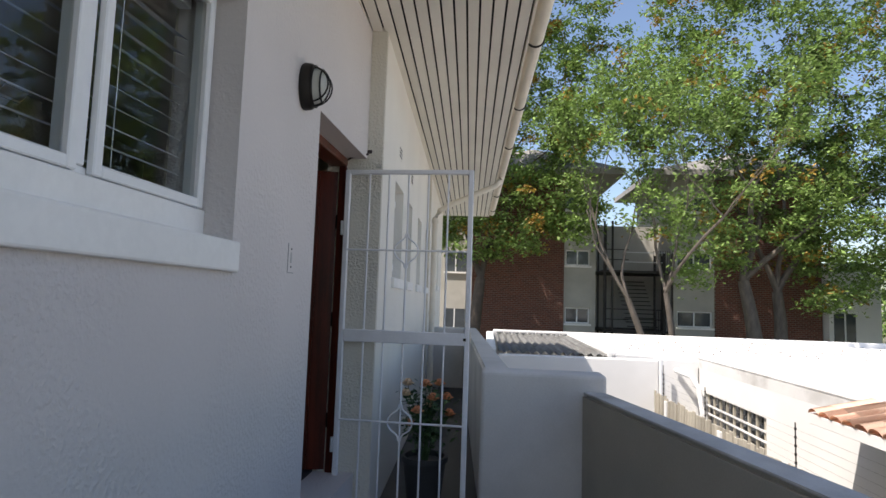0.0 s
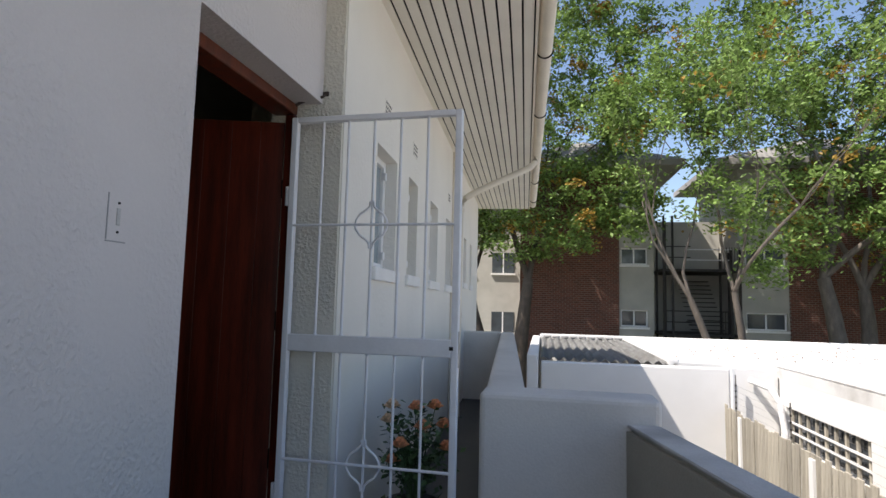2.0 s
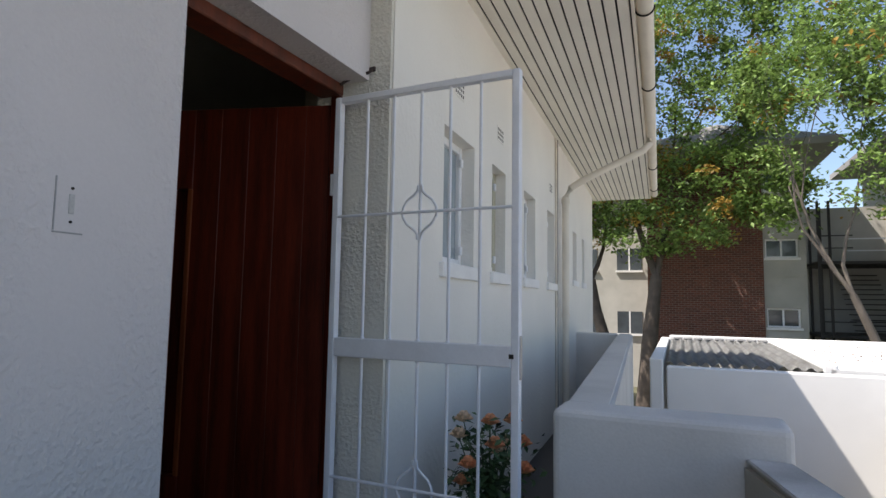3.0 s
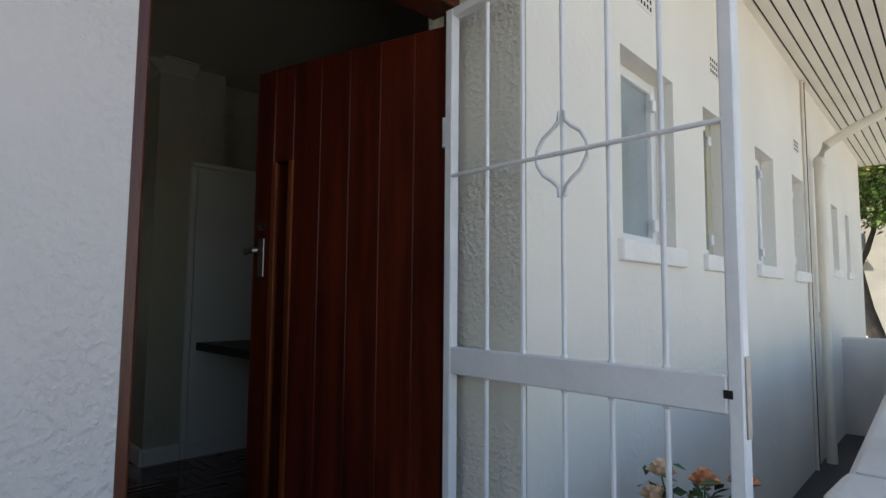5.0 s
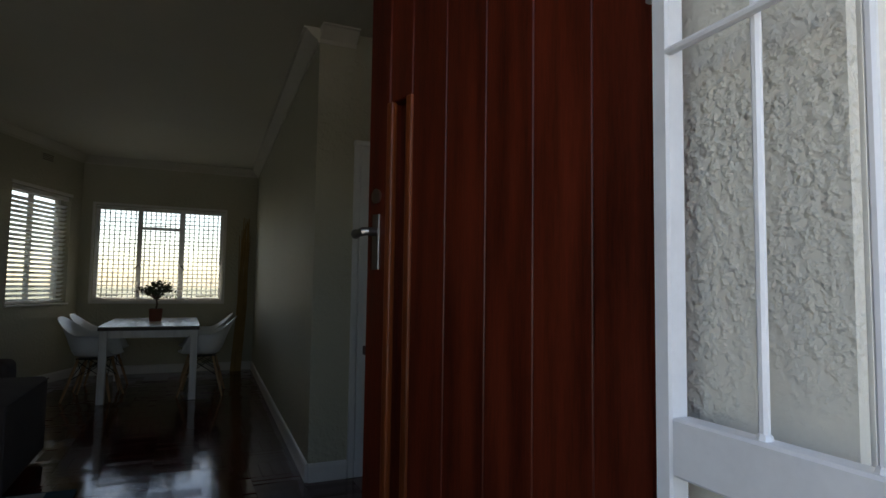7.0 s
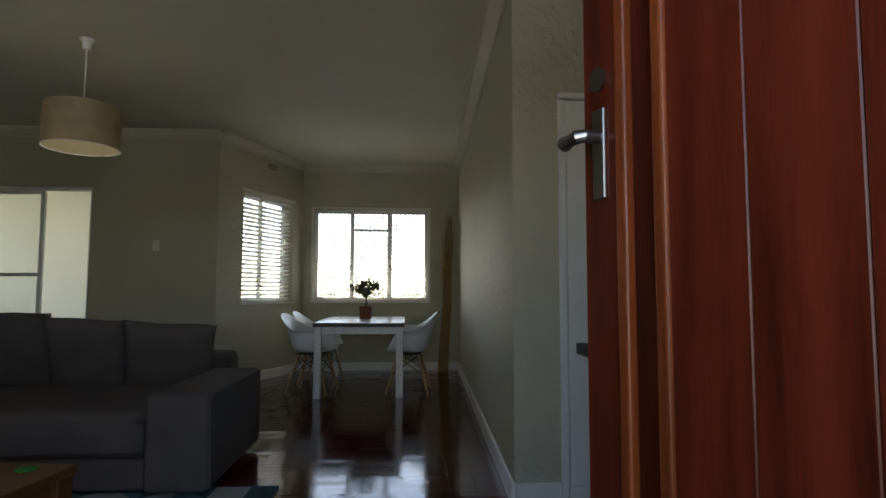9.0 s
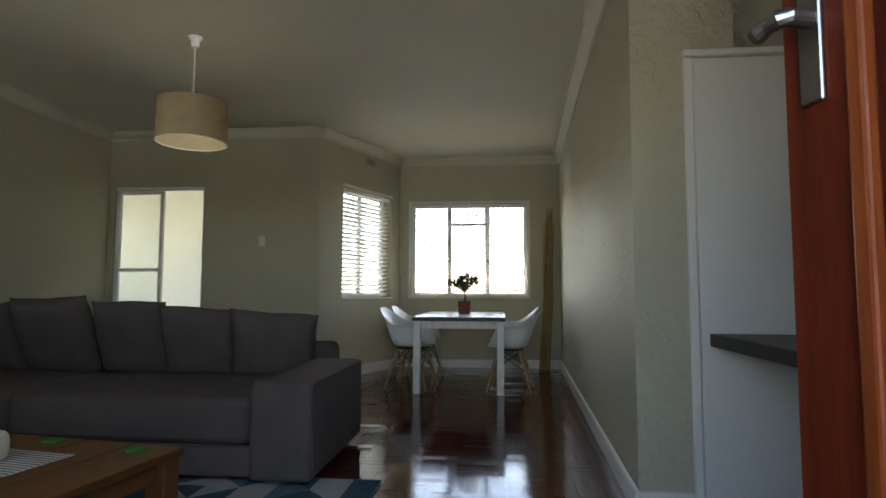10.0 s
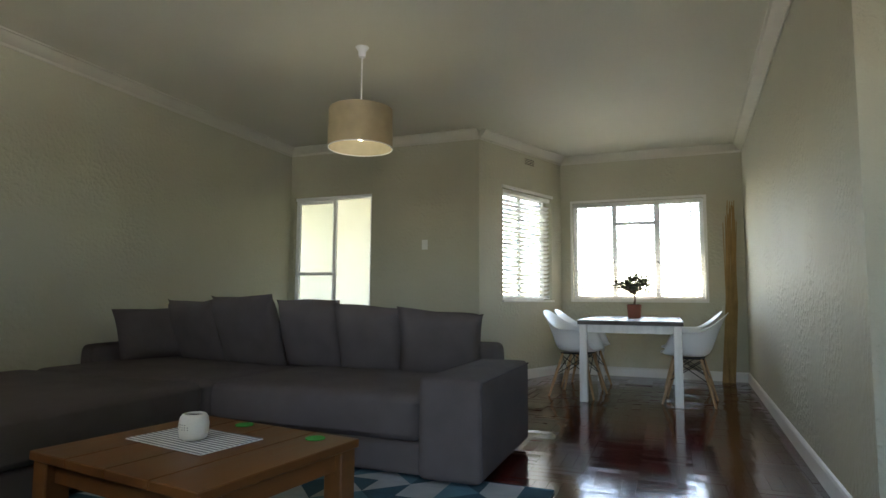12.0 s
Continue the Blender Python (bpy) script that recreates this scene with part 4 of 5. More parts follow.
    smooth(part("side_backrest", puffed(-5.15, -0.73, 0.04, -4.45, -0.56, 0.56, 0.05, 4, 0.01), f, e), 60)
    for x, y in ((-4.1, 2.5), (-5.1, 2.5), (-2.9, -0.4), (-5.2, -0.5), (-2.9, 0.8)):
        part("foot", tube([(x, y, 0.012), (x, y, 0.045)], 0.03, 10), M["table_edge"], e)


corner_sofa()
CUSH = [(-4.86, 2.12, -74, 0.56, 0.47), (-4.84, 1.64, -82, 0.5, 0.5), (-4.88, 1.17, -89, 0.52, 0.54), (-4.83, 0.66, -93, 0.58, 0.57), (-4.9, 0.13, -98, 0.56, 0.53)]
for i, (x, y, rz, w, h) in enumerate(CUSH):
    ob = part("scatter_cushion", cushion(w, h, 0.2, i), M["fabric"])
    ob.matrix_world = ROOM @ pose(x, y, 0.425, 0, 0, rz) @ pose(0, 0, 0, -22, -1.5)
    smooth(ob, 80)
    tagged(ob, "dark grey square fabric cushion leaning on the sofa back", "cushion", "sofa cushions")
ob = part("scatter_cushion", cushion(0.62, 0.46, 0.2, 9), M["fabric"])
ob.matrix_world = ROOM @ pose(-4.84, -0.3, 0.425, 0, 0, 155) @ pose(0, 0, 0, -26, -3)
smooth(ob, 80)
tagged(ob, "dark grey square fabric cushion leaning on the chaise back", "cushion", "sofa cushions")


def coffee_table():
    e = thing("coffee_table", "low varnished pine coffee table", "coffee table", pose(-2.86, 2.01, 0, 0, 0, -8))
    w, d, z = 0.345, 0.42, 0.42
    for i in range(4):
        a = -d + i * d / 2
        part("top_board", box(-w, a + 0.0008, z - 0.03, w, a + d / 2 - 0.0008, z, 0.003), M["pine"], e)
    for sx in (-1, 1):
        for sy in (-1, 1):
            x, y = sx * (w - 0.05), sy * (d - 0.05)
            part("leg", box(x - 0.04, y - 0.04, 0.02, x + 0.04, y + 0.04, z - 0.031, 0.005), M["pine"], e)
    for s in (-1, 1):
        part("apron", box(-w + 0.091, s * (d - 0.05) - 0.012, z - 0.1, w - 0.091, s * (d - 0.05) + 0.012, z - 0.0315), M["pine"], e)
        part("apron", box(s * (w - 0.05) - 0.012, -d + 0.091, z - 0.1, s * (w - 0.05) + 0.012, d - 0.091, z - 0.0315), M["pine"], e)


coffee_table()
pm = thing("placemat", "black and white striped woven placemat", "placemat", pose(-2.9, 1.935, 0.4215, 0, 0, -10))
part("cloth", box(-0.13, -0.21, 0, 0.13, 0.21, 0.003, 0.001), M["mat_cloth"], pm)
for i in range(13):
    x = -0.127 + i * 0.0205
    part("stripe", box(x, -0.209, 0.0031, x + 0.008, 0.209, 0.0042), M["mat_dark"], pm)


def ceramic_holder():
    e = thing("candle_holder", "cream ceramic candle holder with pierced dots", "candle holder", Matrix.Translation((-2.885, 1.945, 0.427)) @ Matrix.Scale(0.68, 4))
    prof = [(0.0, 0.0), (0.055, 0.0), (0.068, 0.012), (0.075, 0.045), (0.076, 0.08), (0.07, 0.115), (0.058, 0.13), (0.052, 0.132), (0.048, 0.128), (0.055, 0.11), (0.06, 0.02), (0.0, 0.02)]
    smooth(part("body", lathe(prof, 32), M["ceramic"], e), 50)
    smooth(part("mouth", lathe([(0.0, 0.118), (0.051, 0.118), (0.051, 0.12), (0.0, 0.12)], 24), M["iron"], e))
    for i, (a, z) in enumerate([(a, z) for z in (0.06, 0.072, 0.084) for a in (-40, -28, -16, -4, 8, 20) if (a + z * 1000) % 5 < 4]):
        r = 0.0757
        x, y = r * math.cos(radians(a)), r * math.sin(radians(a))
        part("dot", tube([(x * 0.98, y * 0.98, z), (x * 1.008, y * 1.008, z)], 0.0028, 6), M["iron"], e)


ceramic_holder()
for i, (x, y) in enumerate(((-3.16, 1.94), (-3.077, 2.328))):
    c = part("coaster", lathe([(0.0, 0), (0.036, 0), (0.036, 0.003), (0.0, 0.003)], 20), M["green_felt"])
    c.matrix_world = ROOM @ Matrix.Translation((x, y, 0.421))
    tagged(c, "small round green sticker on the coffee table", "coaster", "coasters")


def rug():
    e = thing("rug", "rug with triangles in petrol, teal and pale grey", "rug", pose(0, 0, 0.002))
    x0, x1, y0, y1, s = -4.12, -1.95, 0.9, 3.0, 0.178
    part("backing", box(x0, y0, 0, x1, y1, 0.006), M["rug_dark"], e)
    rnd = random.Random(4)
    ny, nx = int((y1 - y0) / s), int((x1 - x0) / s)
    quad = [(0, 0), (s, 0), (s, s), (0, s)]
    made = {}
    for i in range(nx):
        for j in range(ny):
            for t in ([(0, 1, 2), (0, 2, 3)] if (i + j) % 2 else [(0, 1, 3), (1, 2, 3)]):
                k = rnd.choice(("rug_dark", "rug_mid", "rug_light", "rug_dark"))
                if (t, k) not in made:
                    bm = bmesh.new()
                    lo = [bm.verts.new((*quad[q], 0.006)) for q in t]
                    hi = [bm.verts.new((quad[q][0], quad[q][1], 0.0105)) for q in t]
                    bm.faces.new(hi)
                    for q in range(3):
                        bm.faces.new((lo[q], lo[(q + 1) % 3], hi[(q + 1) % 3], hi[q]))
                    ob = made[t, k] = part("triangle", bm, M[k], e)
                else:
                    ob = new("triangle", made[t, k].data)
                    ob.parent = e
                ob.location = (x0 + i * s, y0 + j * s, 0)
    part("binding", tube([(x0, y0, 0.006), (x0, y1, 0.006), (x1, y1, 0.006)], 0.007, 6), M["rug_dark"], e)


rug()


def pendant():
    e = thing("pendant_lamp", "beige linen drum pendant lamp on a white cord", "pendant lamp", Matrix.Translation((-4.9, 1.46, 0)))
    bm = lathe([(0.238, 2.03), (0.234, 2.32), (0.231, 2.32), (0.235, 2.03), (0.238, 2.03)], 40)
    smooth(part("shade", bm, M["shade"], e), 60)
    part("ring", tube([(0.236 * math.cos(radians(a)), 0.236 * math.sin(radians(a)), 2.032) for a in range(0, 361, 10)], 0.004, 6), M["white_paint"], e)
    for a in (0, 120, 240):
        part("spoke", tube([(0.232 * math.cos(radians(a)), 0.232 * math.sin(radians(a)), 2.31), (0, 0, 2.31)], 0.003, 6), M["white_paint"], e)
    part("cord", tube([(0, 0, 2.2), (0, 0, CEIL - 0.05)], 0.005, 8), M["white_paint"], e)
    smooth(part("ceiling_rose", lathe([(0.0, CEIL - 0.075), (0.025, CEIL - 0.075), (0.03, CEIL - 0.03), (0.05, CEIL - 0.001)], 24), M["white_paint"], e), 50)
    smooth(part("bulb", lathe([(0.0, 2.09), (0.02, 2.095), (0.03, 2.12), (0.028, 2.145), (0.014, 2.18), (0.014, 2.215), (0.0, 2.215)], 20), M["bulb"], e), 60)


M["bulb"] = material("lit_bulb", (0.8, 0.8, 0.75), 0.4)
M["bulb"].node_tree.nodes["Principled BSDF"].inputs["Emission Color"].default_value = (0.97, 1, 0.82, 1)
M["bulb"].node_tree.nodes["Principled BSDF"].inputs["Emission Strength"].default_value = 1.6
pendant()


def dining_table():
    e = thing("dining_table", "whitewashed wooden dining table with a dark edge", "dining table")
    x0, x1, y0, y1, z = -8.3, -6.72, 2.755, 3.67, 0.75
    n = 6
    for i in range(n):
        a, b = y0 + (y1 - y0) * i / n, y0 + (y1 - y0) * (i + 1) / n
        part("top_board", box(x0, a + 0.0006, z - 0.009, x1, b - 0.0006, z, 0.001), M["table_top"], e)
    part("top_edge", box(x0 + 0.002, y0 + 0.002, z - 0.042, x1 - 0.002, y1 - 0.002, z - 0.0095, 0.003), M["table_edge"], e, "dark stained table edge")
    for x in (x0 + 0.045, x1 - 0.045):
        for y in (y0 + 0.05, y1 - 0.05):
            part("leg", box(x - 0.035, y - 0.035, 0.0, x + 0.035, y + 0.035, z - 0.043, 0.004), M["table_white"], e)
    for y in (y0 + 0.045, y1 - 0.045):
        part("apron", box(x0 + 0.081, y - 0.011, z - 0.115, x1 - 0.081, y + 0.011, z - 0.043), M["table_white"], e)
    for x in (x0 + 0.045, x1 - 0.045):
        part("apron", box(x - 0.011, y0 + 0.086, z - 0.115, x + 0.011, y1 - 0.086, z - 0.043), M["table_white"], e)


dining_table()


def shell_chair():
    """A moulded armchair shell on dowel legs; it faces along its own +x."""
    e = thing("dining_chair", "white moulded plastic armchair on beech dowel legs", "chair", group="chairs round the table")
    bm = bmesh.new()
    n, rings = 48, []
    # rings go from the seat's middle outwards, round the tub's corner and up to the rim
    steps = ((0.0, 0.0), (0.4, 0.0), (0.68, 0.0), (0.85, 0.05), (0.95, 0.16), (1.0, 0.34), (1.03, 0.52), (1.055, 0.7), (1.085, 0.86), (1.12, 0.97), (1.15, 1.0))
    for k, (f, t) in enumerate(steps):
        ring = []
        for i in range(n):
            a = 2 * math.pi * i / n
            ca, sa = math.cos(a), math.sin(a)
            away = abs(180 - math.degrees(a))
            lift = max(0.0, 1 - away / 75)
            lift = lift * lift * (3 - 2 * lift)
            drop = min(1.0, max(0.0, (away - 100) / 48))
            drop = drop * drop * (3 - 2 * drop)
            rim = (0.215 + 0.175 * lift) * (1 - drop) + 0.02 * drop
            z = rim * t - 0.012 * (1 - f) * (k < 3)
            x = (0.215 if ca > 0 else 0.195) * abs(ca) ** 0.75 * math.copysign(1, ca) * f
            y = 0.235 * abs(sa) ** 0.75 * math.copysign(1, sa) * f
            x += -0.11 * lift * t ** 1.5
            y *= 1 + 0.1 * t * (1 - drop)
            ring.append(bm.verts.new((x, y, 0.44 + z)))
        rings.append(ring)
    for r0, r1 in zip(rings, rings[1:]):
        for i in range(n):
            j = (i + 1) % n
            try:
                bm.faces.new((r0[i], r0[j], r1[j], r1[i]))
            except ValueError:
                pass
    bmesh.ops.remove_doubles(bm, verts=bm.verts, dist=1e-4)
    bmesh.ops.recalc_face_normals(bm, faces=bm.faces)
    bmesh.ops.solidify(bm, geom=bm.faces[:], thickness=0.006)
    smooth(part("shell", bm, M["plastic"], e), 70)
    feet = {}
    for sx in (-1, 1):
        for sy in (-1, 1):
            top, foot = Vector((sx * 0.11, sy * 0.13, 0.41)), Vector((sx * 0.22, sy * 0.225, 0.0))
            feet[sx, sy] = (top, foot)
            part("leg", tube([top, foot.lerp(top, 0.4), foot], [0.013, 0.015, 0.009], 10), M["beech"], e)
    for (a, b) in (((-1, -1), (-1, 1)), ((1, -1), (1, 1)), ((-1, -1), (1, -1)), ((-1, 1), (1, 1))):
        for u, w in ((a, b), (b, a)):
            part("brace", tube([feet[u][0].lerp(feet[u][1], 0.05), feet[w][0].lerp(feet[w][1], 0.5)], 0.004, 6), M["black_wire"], e)
    part("mount", box(-0.13, -0.14, 0.405, 0.13, 0.14, 0.418, 0.003), M["black_wire"], e)
    return e


chair = shell_chair()
chair.matrix_world = ROOM @ pose(-7.14, 2.7, 0, 0, 0, 80)
for x, y, rz in ((-7.78, 2.7, 84), (-7.1, 3.72, -96), (-7.74, 3.72, -90)):
    copy_thing(chair, ROOM @ pose(x, y, 0, 0, 0, rz))


def bonsai():
    rnd = random.Random(8)
    e = thing("potted_tree", "small leafy tree in a square terracotta pot", "potted plant", Matrix.Translation((-7.6, 3.22, 0.75)))
    bm = box(-0.07, -0.07, 0.001, 0.07, 0.07, 0.14, 0.006)
    for v in bm.verts:
        s = 0.86 + 0.14 * v.co.z / 0.14
        v.co.x *= s
        v.co.y *= s
    part("pot", bm, M["terracotta"], e)
    part("soil", box(-0.058, -0.058, 0.1395, 0.058, 0.058, 0.1425), M["bark_dark"], e)
    part("trunk", tube([(0, 0, 0.13), (0.006, 0.01, 0.19), (-0.004, 0, 0.25), (0.0, 0.004, 0.3)], [0.012, 0.01, 0.009, 0.006], 8), M["stem"], e)
    tw = bmesh.new()
    lv = bmesh.new()
    for i in range(34):
        a = rnd.uniform(0, 6.28)
        r, h = rnd.uniform(0.04, 0.19), rnd.uniform(0.27, 0.43)
        tip = Vector((r * math.cos(a), r * math.sin(a), h))
        add_tube(tw, [(0, 0, 0.24), tip * 0.6 + Vector((0, 0, 0.1)), tip], [0.004, 0.003, 0.0015], 4)
        for k in range(26):
            add_leaf(lv, tip + Vector((rnd.gauss(0, 0.026), rnd.gauss(0, 0.026), rnd.gauss(0, 0.022))), rnd, 0.019)
    part("twigs", tw, M["stem"], e)
    part("foliage", lv, M["leaf_dark"], e)


bonsai()


# ---- windows and fittings of the room ----
def dining_window():
    e = thing("window_9", "white steel casement window with a top fanlight", "window", Matrix.Translation((FAR - 0.1, 0, 0)), "structure")
    y0, y1, z0, z1 = 2.42, 3.982, 0.94, 2.185
    f = bmesh.new()
    for a, b in ((y0, y0 + 0.05), (y1 - 0.05, y1)):
        add_box(f, -0.03, a, z0, 0.03, b, z1, 0.004)
    for a, b in ((z0, z0 + 0.05), (z1 - 0.05, z1)):
        add_box(f, -0.028, y0 + 0.05, a, 0.028, y1 - 0.05, b, 0.004)
    part("window_frame", f, M["white_paint"], e)
    m1, m2 = 2.935, 3.445
    for y in (m1, m2):
        part("mullion", box(-0.03, y - 0.03, z0 + 0.05, 0.03, y + 0.03, z1 - 0.05, 0.004), M["white_paint"], e)
        part("catch", tube([(0.03, y, 1.42), (0.06, y, 1.42), (0.065, y - 0.05 if y < 3.2 else y + 0.05, 1.36)], 0.007, 6), M["iron"], e)
    part("transom", box(-0.028, m1 + 0.03, 1.89, 0.028, m2 - 0.03, 1.93, 0.004), M["white_paint"], e)
    part("stay", tube([(0.05, 3.08, 1.94), (0.06, 3.3, 1.95)], 0.006, 6), M["iron"], e)
    for y in (2.6, 3.75):
        part("stay", tube([(0.04, y - 0.1, z0 + 0.07), (0.05, y + 0.12, z0 + 0.075)], 0.006, 6), M["iron"], e)
    for a, b, c, d in ((y0 + 0.05, m1 - 0.03, z0 + 0.05, z1 - 0.05), (m1 + 0.03, m2 - 0.03, z0 + 0.05, 1.89), (m1 + 0.03, m2 - 0.03, 1.93, z1 - 0.05), (m2 + 0.03, y1 - 0.05, z0 + 0.05, z1 - 0.05)):
        p = part("pane", box(-0.003, a, c, 0.003, b, d), M["pane"], e)
        p.visible_shadow = False
    part("window_sill", box(0.03, y0, z0 - 0.0, 0.1, y1, z0 + 0.012, 0.003), M["skirting"], e)
    fr = bmesh.new()
    for a, b in ((y0 - 0.03, y0), (y1, y1 + 0.03)):
        add_box(fr, 0.1, a, z0 - 0.03, 0.112, b, z1 + 0.03, 0.002)
    for a, b in ((z0 - 0.03, z0), (z1, z1 + 0.03)):
        add_box(fr, 0.1, y0, a, 0.112, y1, b, 0.002)
    part("trim", fr, M["skirting"], e)


dining_window()
screen = thing("window_screen", "fine white wire screen outside the dining window", "window screen", Matrix.Translation((FAR - 0.17, 0, 0)))
for i in range(25):
    y = 2.45 + i * 0.0605
    part("wire", box(-0.004, y - 0.007, 0.95, 0.004, y + 0.007, 2.18), M["coping"], screen)
for i in range(22):
    z = 0.97 + i * 0.0565
    part("wire", box(0.0045, 2.44, z - 0.006, 0.009, 3.95, z + 0.006), M["coping"], screen)


def blind(name, label, m, w, z0, z1, depth, pitch, tilt, ladders, mat="blind", edge=0.0022):
    """A slatted blind hung in its own xz plane, from x 0 to w."""
    e = thing(name, label, "blind", m)
    part("head_rail", box(0, -0.025, z1 - 0.045, w, 0.025, z1, 0.003), M[mat], e)
    sl = None
    n = int((z1 - z0 - 0.07) / pitch)
    for i in range(n):
        z = z0 + 0.03 + i * pitch
        if sl is None:
            bm = bmesh.new()
            vs = []
            for x in (0.004, w - 0.004):
                for k in range(5):
                    u = k / 4 - 0.5
                    vs.append(bm.verts.new((x, u * depth * math.cos(radians(tilt)), u * depth * math.sin(radians(tilt)) + 0.003 * (1 - 4 * u * u))))
            for k in range(4):
                bm.faces.new((vs[k], vs[k + 1], vs[k + 6], vs[k + 5]))
            bmesh.ops.solidify(bm, geom=bm.faces[:], thickness=edge)
            sl = part("slat", bm, M[mat], e)
        else:
            s2 = new("slat", sl.data)
            s2.parent = e
            s2.location = (0, 0, z - (z0 + 0.03))
            continue
        sl.location = (0, 0, 0)
        for v in sl.data.vertices:
            v.co.z += z
    part("bottom_rail", box(0.002, -0.02, z0, w - 0.002, 0.02, z0 + 0.018, 0.003), M[mat], e)
    for x in ladders:
        for y in (-depth * 0.52, depth * 0.52):
            part("ladder_cord", tube([(x, y, z0 + 0.01), (x, y, z1 - 0.045)], 0.0016, 4), M[mat], e)
    return e


blind("dining_blind", "white slatted blind in the dining window", pose(FAR - 0.045, 2.425, 0, 0, 0, 90), 1.535, 0.955, 2.18, 0.04, 0.05, 4, (0.1, 0.5, 0.57, 0.98, 1.05, 1.43))
blind("bay_blind", "white slatted wooden blind in the bay window", BAY @ pose(0.434, 0.05, 0), 1.032, 0.94, 2.22, 0.052, 0.051, -37, (0.2, 0.82))
blind("front_blind", "dark looking slatted blind behind the front window", ROOM.inverted() @ pose(-1.165, 0.455, 0, 0, 0, 90), 1.81, 1.43, 2.35, 0.062, 0.066, 24, (0.35, 0.95, 1.42), "front_slat", 0.005)
bayw = thing("window_10", "white framed window in the slanting wall", "window", BAY, "structure")
f = bmesh.new()
for a, b in ((0.43, 0.48), (0.93, 0.97), (1.42, 1.47)):
    add_box(f, a, 0.12, 0.93, b, 0.17, 2.225, 0.004)
for a, b in ((0.93, 0.98), (2.175, 2.225)):
    add_box(f, 0.48, 0.122, a, 1.42, 0.168, b)
part("window_frame", f, M["white_paint"], bayw)
for a, b in ((0.48, 0.93), (0.97, 1.42)):
    p = part("pane", box(a, 0.142, 0.98, b, 0.148, 2.175), M["pane"], bayw)
    p.visible_shadow = False
part("window_sill", box(0.42, -0.02, 0.905, 1.5, 0.1, 0.929, 0.004), M["skirting"], bayw)
part("trim", box(0.41, -0.014, 2.226, 1.49, -0.001, 2.26, 0.002), M["skirting"], bayw)
vent = thing("wall_vent", "small painted air vent near the ceiling", "air vent", BAY)
part("plate", box(0.86, -0.008, 2.57, 1.08, 0.0, 2.66, 0.002), M["room_wall"], vent)
for i in range(4):
    part("slat", box(0.875, -0.0105, 2.58 + i * 0.02, 1.065, -0.0082, 2.588 + i * 0.02), M["sub_floor"], vent)


def sliding_screen():
    e = thing("sliding_screen", "white framed sliding glass screen to the sun room", "sliding door", Matrix.Translation((XS - 0.06, 0, 0)))
    f = bmesh.new()
    for a, b in ((-0.764, -0.715), (-0.235, -0.195)):
        add_box(f, -0.02, a, 0.0, 0.02, b, 2.135, 0.003)
    for a, b in ((0.0, 0.08), (1.21, 1.25), (2.095, 2.135)):
        add_box(f, -0.018, -0.715, a, 0.018, -0.235, b, 0.003)
    part("frame", f, M["white_paint"], e)
    for a, b in ((0.08, 1.21), (1.25, 2.095)):
        p = part("pane", box(-0.003, -0.715, a, 0.003, -0.235, b), M["pane"], e)
        p.visible_shadow = False
    part("track", box(-0.04, -0.764, 2.136, 0.04, 0.314, 2.174, 0.003), M["white_paint"], e)
    part("jamb_trim", box(-0.05, 0.3, 0, 0.062, 0.314, 2.135, 0.002), M["white_paint"], e)


sliding_screen()
sw = thing("light_switch", "white light switch on the wall", "light switch", Matrix.Translation((XS, 1.0, 1.545)))
part("plate", box(0.0005, -0.035, -0.055, 0.01, 0.035, 0.055, 0.003), M["switch"], sw)
part("rocker", box(0.0101, -0.01, -0.02, 0.015, 0.01, 0.02, 0.002), M["switch"], sw)
so = thing("wall_socket", "white wall socket above the skirting", "socket", pose(-6.3, 4.334, 0.2, 0, 0, -1.6))
part("plate", box(-0.04, -0.01, -0.06, 0.04, -0.0005, 0.06, 0.003), M["switch"], so)
part("switch_rocker", box(-0.012, -0.014, 0.015, 0.012, -0.0101, 0.04, 0.002), M["switch"], so)


def bundle():
    """Tall dry reeds standing in the corner."""
    rnd = random.Random(5)
    e = thing("dry_reeds", "bundle of tall dry mustard reeds leaning in the corner", "dried plant", Matrix.Translation((FAR + 0.12, 4.22, 0)))
    for i in range(38):
        a, b = rnd.uniform(-0.05, 0.05), rnd.uniform(-0.06, 0.075)
        h = rnd.uniform(1.75, 2.12)
        part("reed", tube([(a, b - 0.05, 0.001), (a * 0.9 + rnd.gauss(0, 0.01), b * 0.8 + rnd.gauss(0, 0.015), h * 0.5), (a * 0.8, b * 0.7 + 0.03 + rnd.gauss(0, 0.02), h)], [0.009, 0.008, 0.005], 6), M["curtain"], e)


bundle()


def cupboard():
    e = thing("tall_cupboard", "tall white painted built-in cupboard with panel doors", "cupboard", Matrix.Translation((-3.797, -0.035, 0)))
    part("body", box(-0.045, 4.505, 0.0, 0.0, 6.42, 2.1), M["cupboard"], e)
    part("frame_edge", box(0.0005, 4.505, 0.0, 0.018, 4.54, 2.07, 0.003), M["cupboard"], e)
    part("top_moulding", box(-0.04, 4.5, 2.071, 0.035, 6.42, 2.105, 0.008, 2), M["cupboard"], e)
    for a, b in ((4.545, 5.46), (5.466, 5.92)):
        d = part("door", box(0.0005, a, 0.1, 0.022, b, 2.05, 0.003), M["cupboard"], e)
        for z in (0.35, 1.8):
            part("hinge", box(0.0225, a + 0.004, z - 0.03, 0.026, a + 0.02, z + 0.03), M["cupboard"], d)
    part("plinth", box(0.0005, 4.545, 0.0, 0.012, 5.92, 0.096), M["cupboard"], e)


cupboard()
ct = thing("breakfast_counter", "thin dark laminate breakfast counter", "counter")
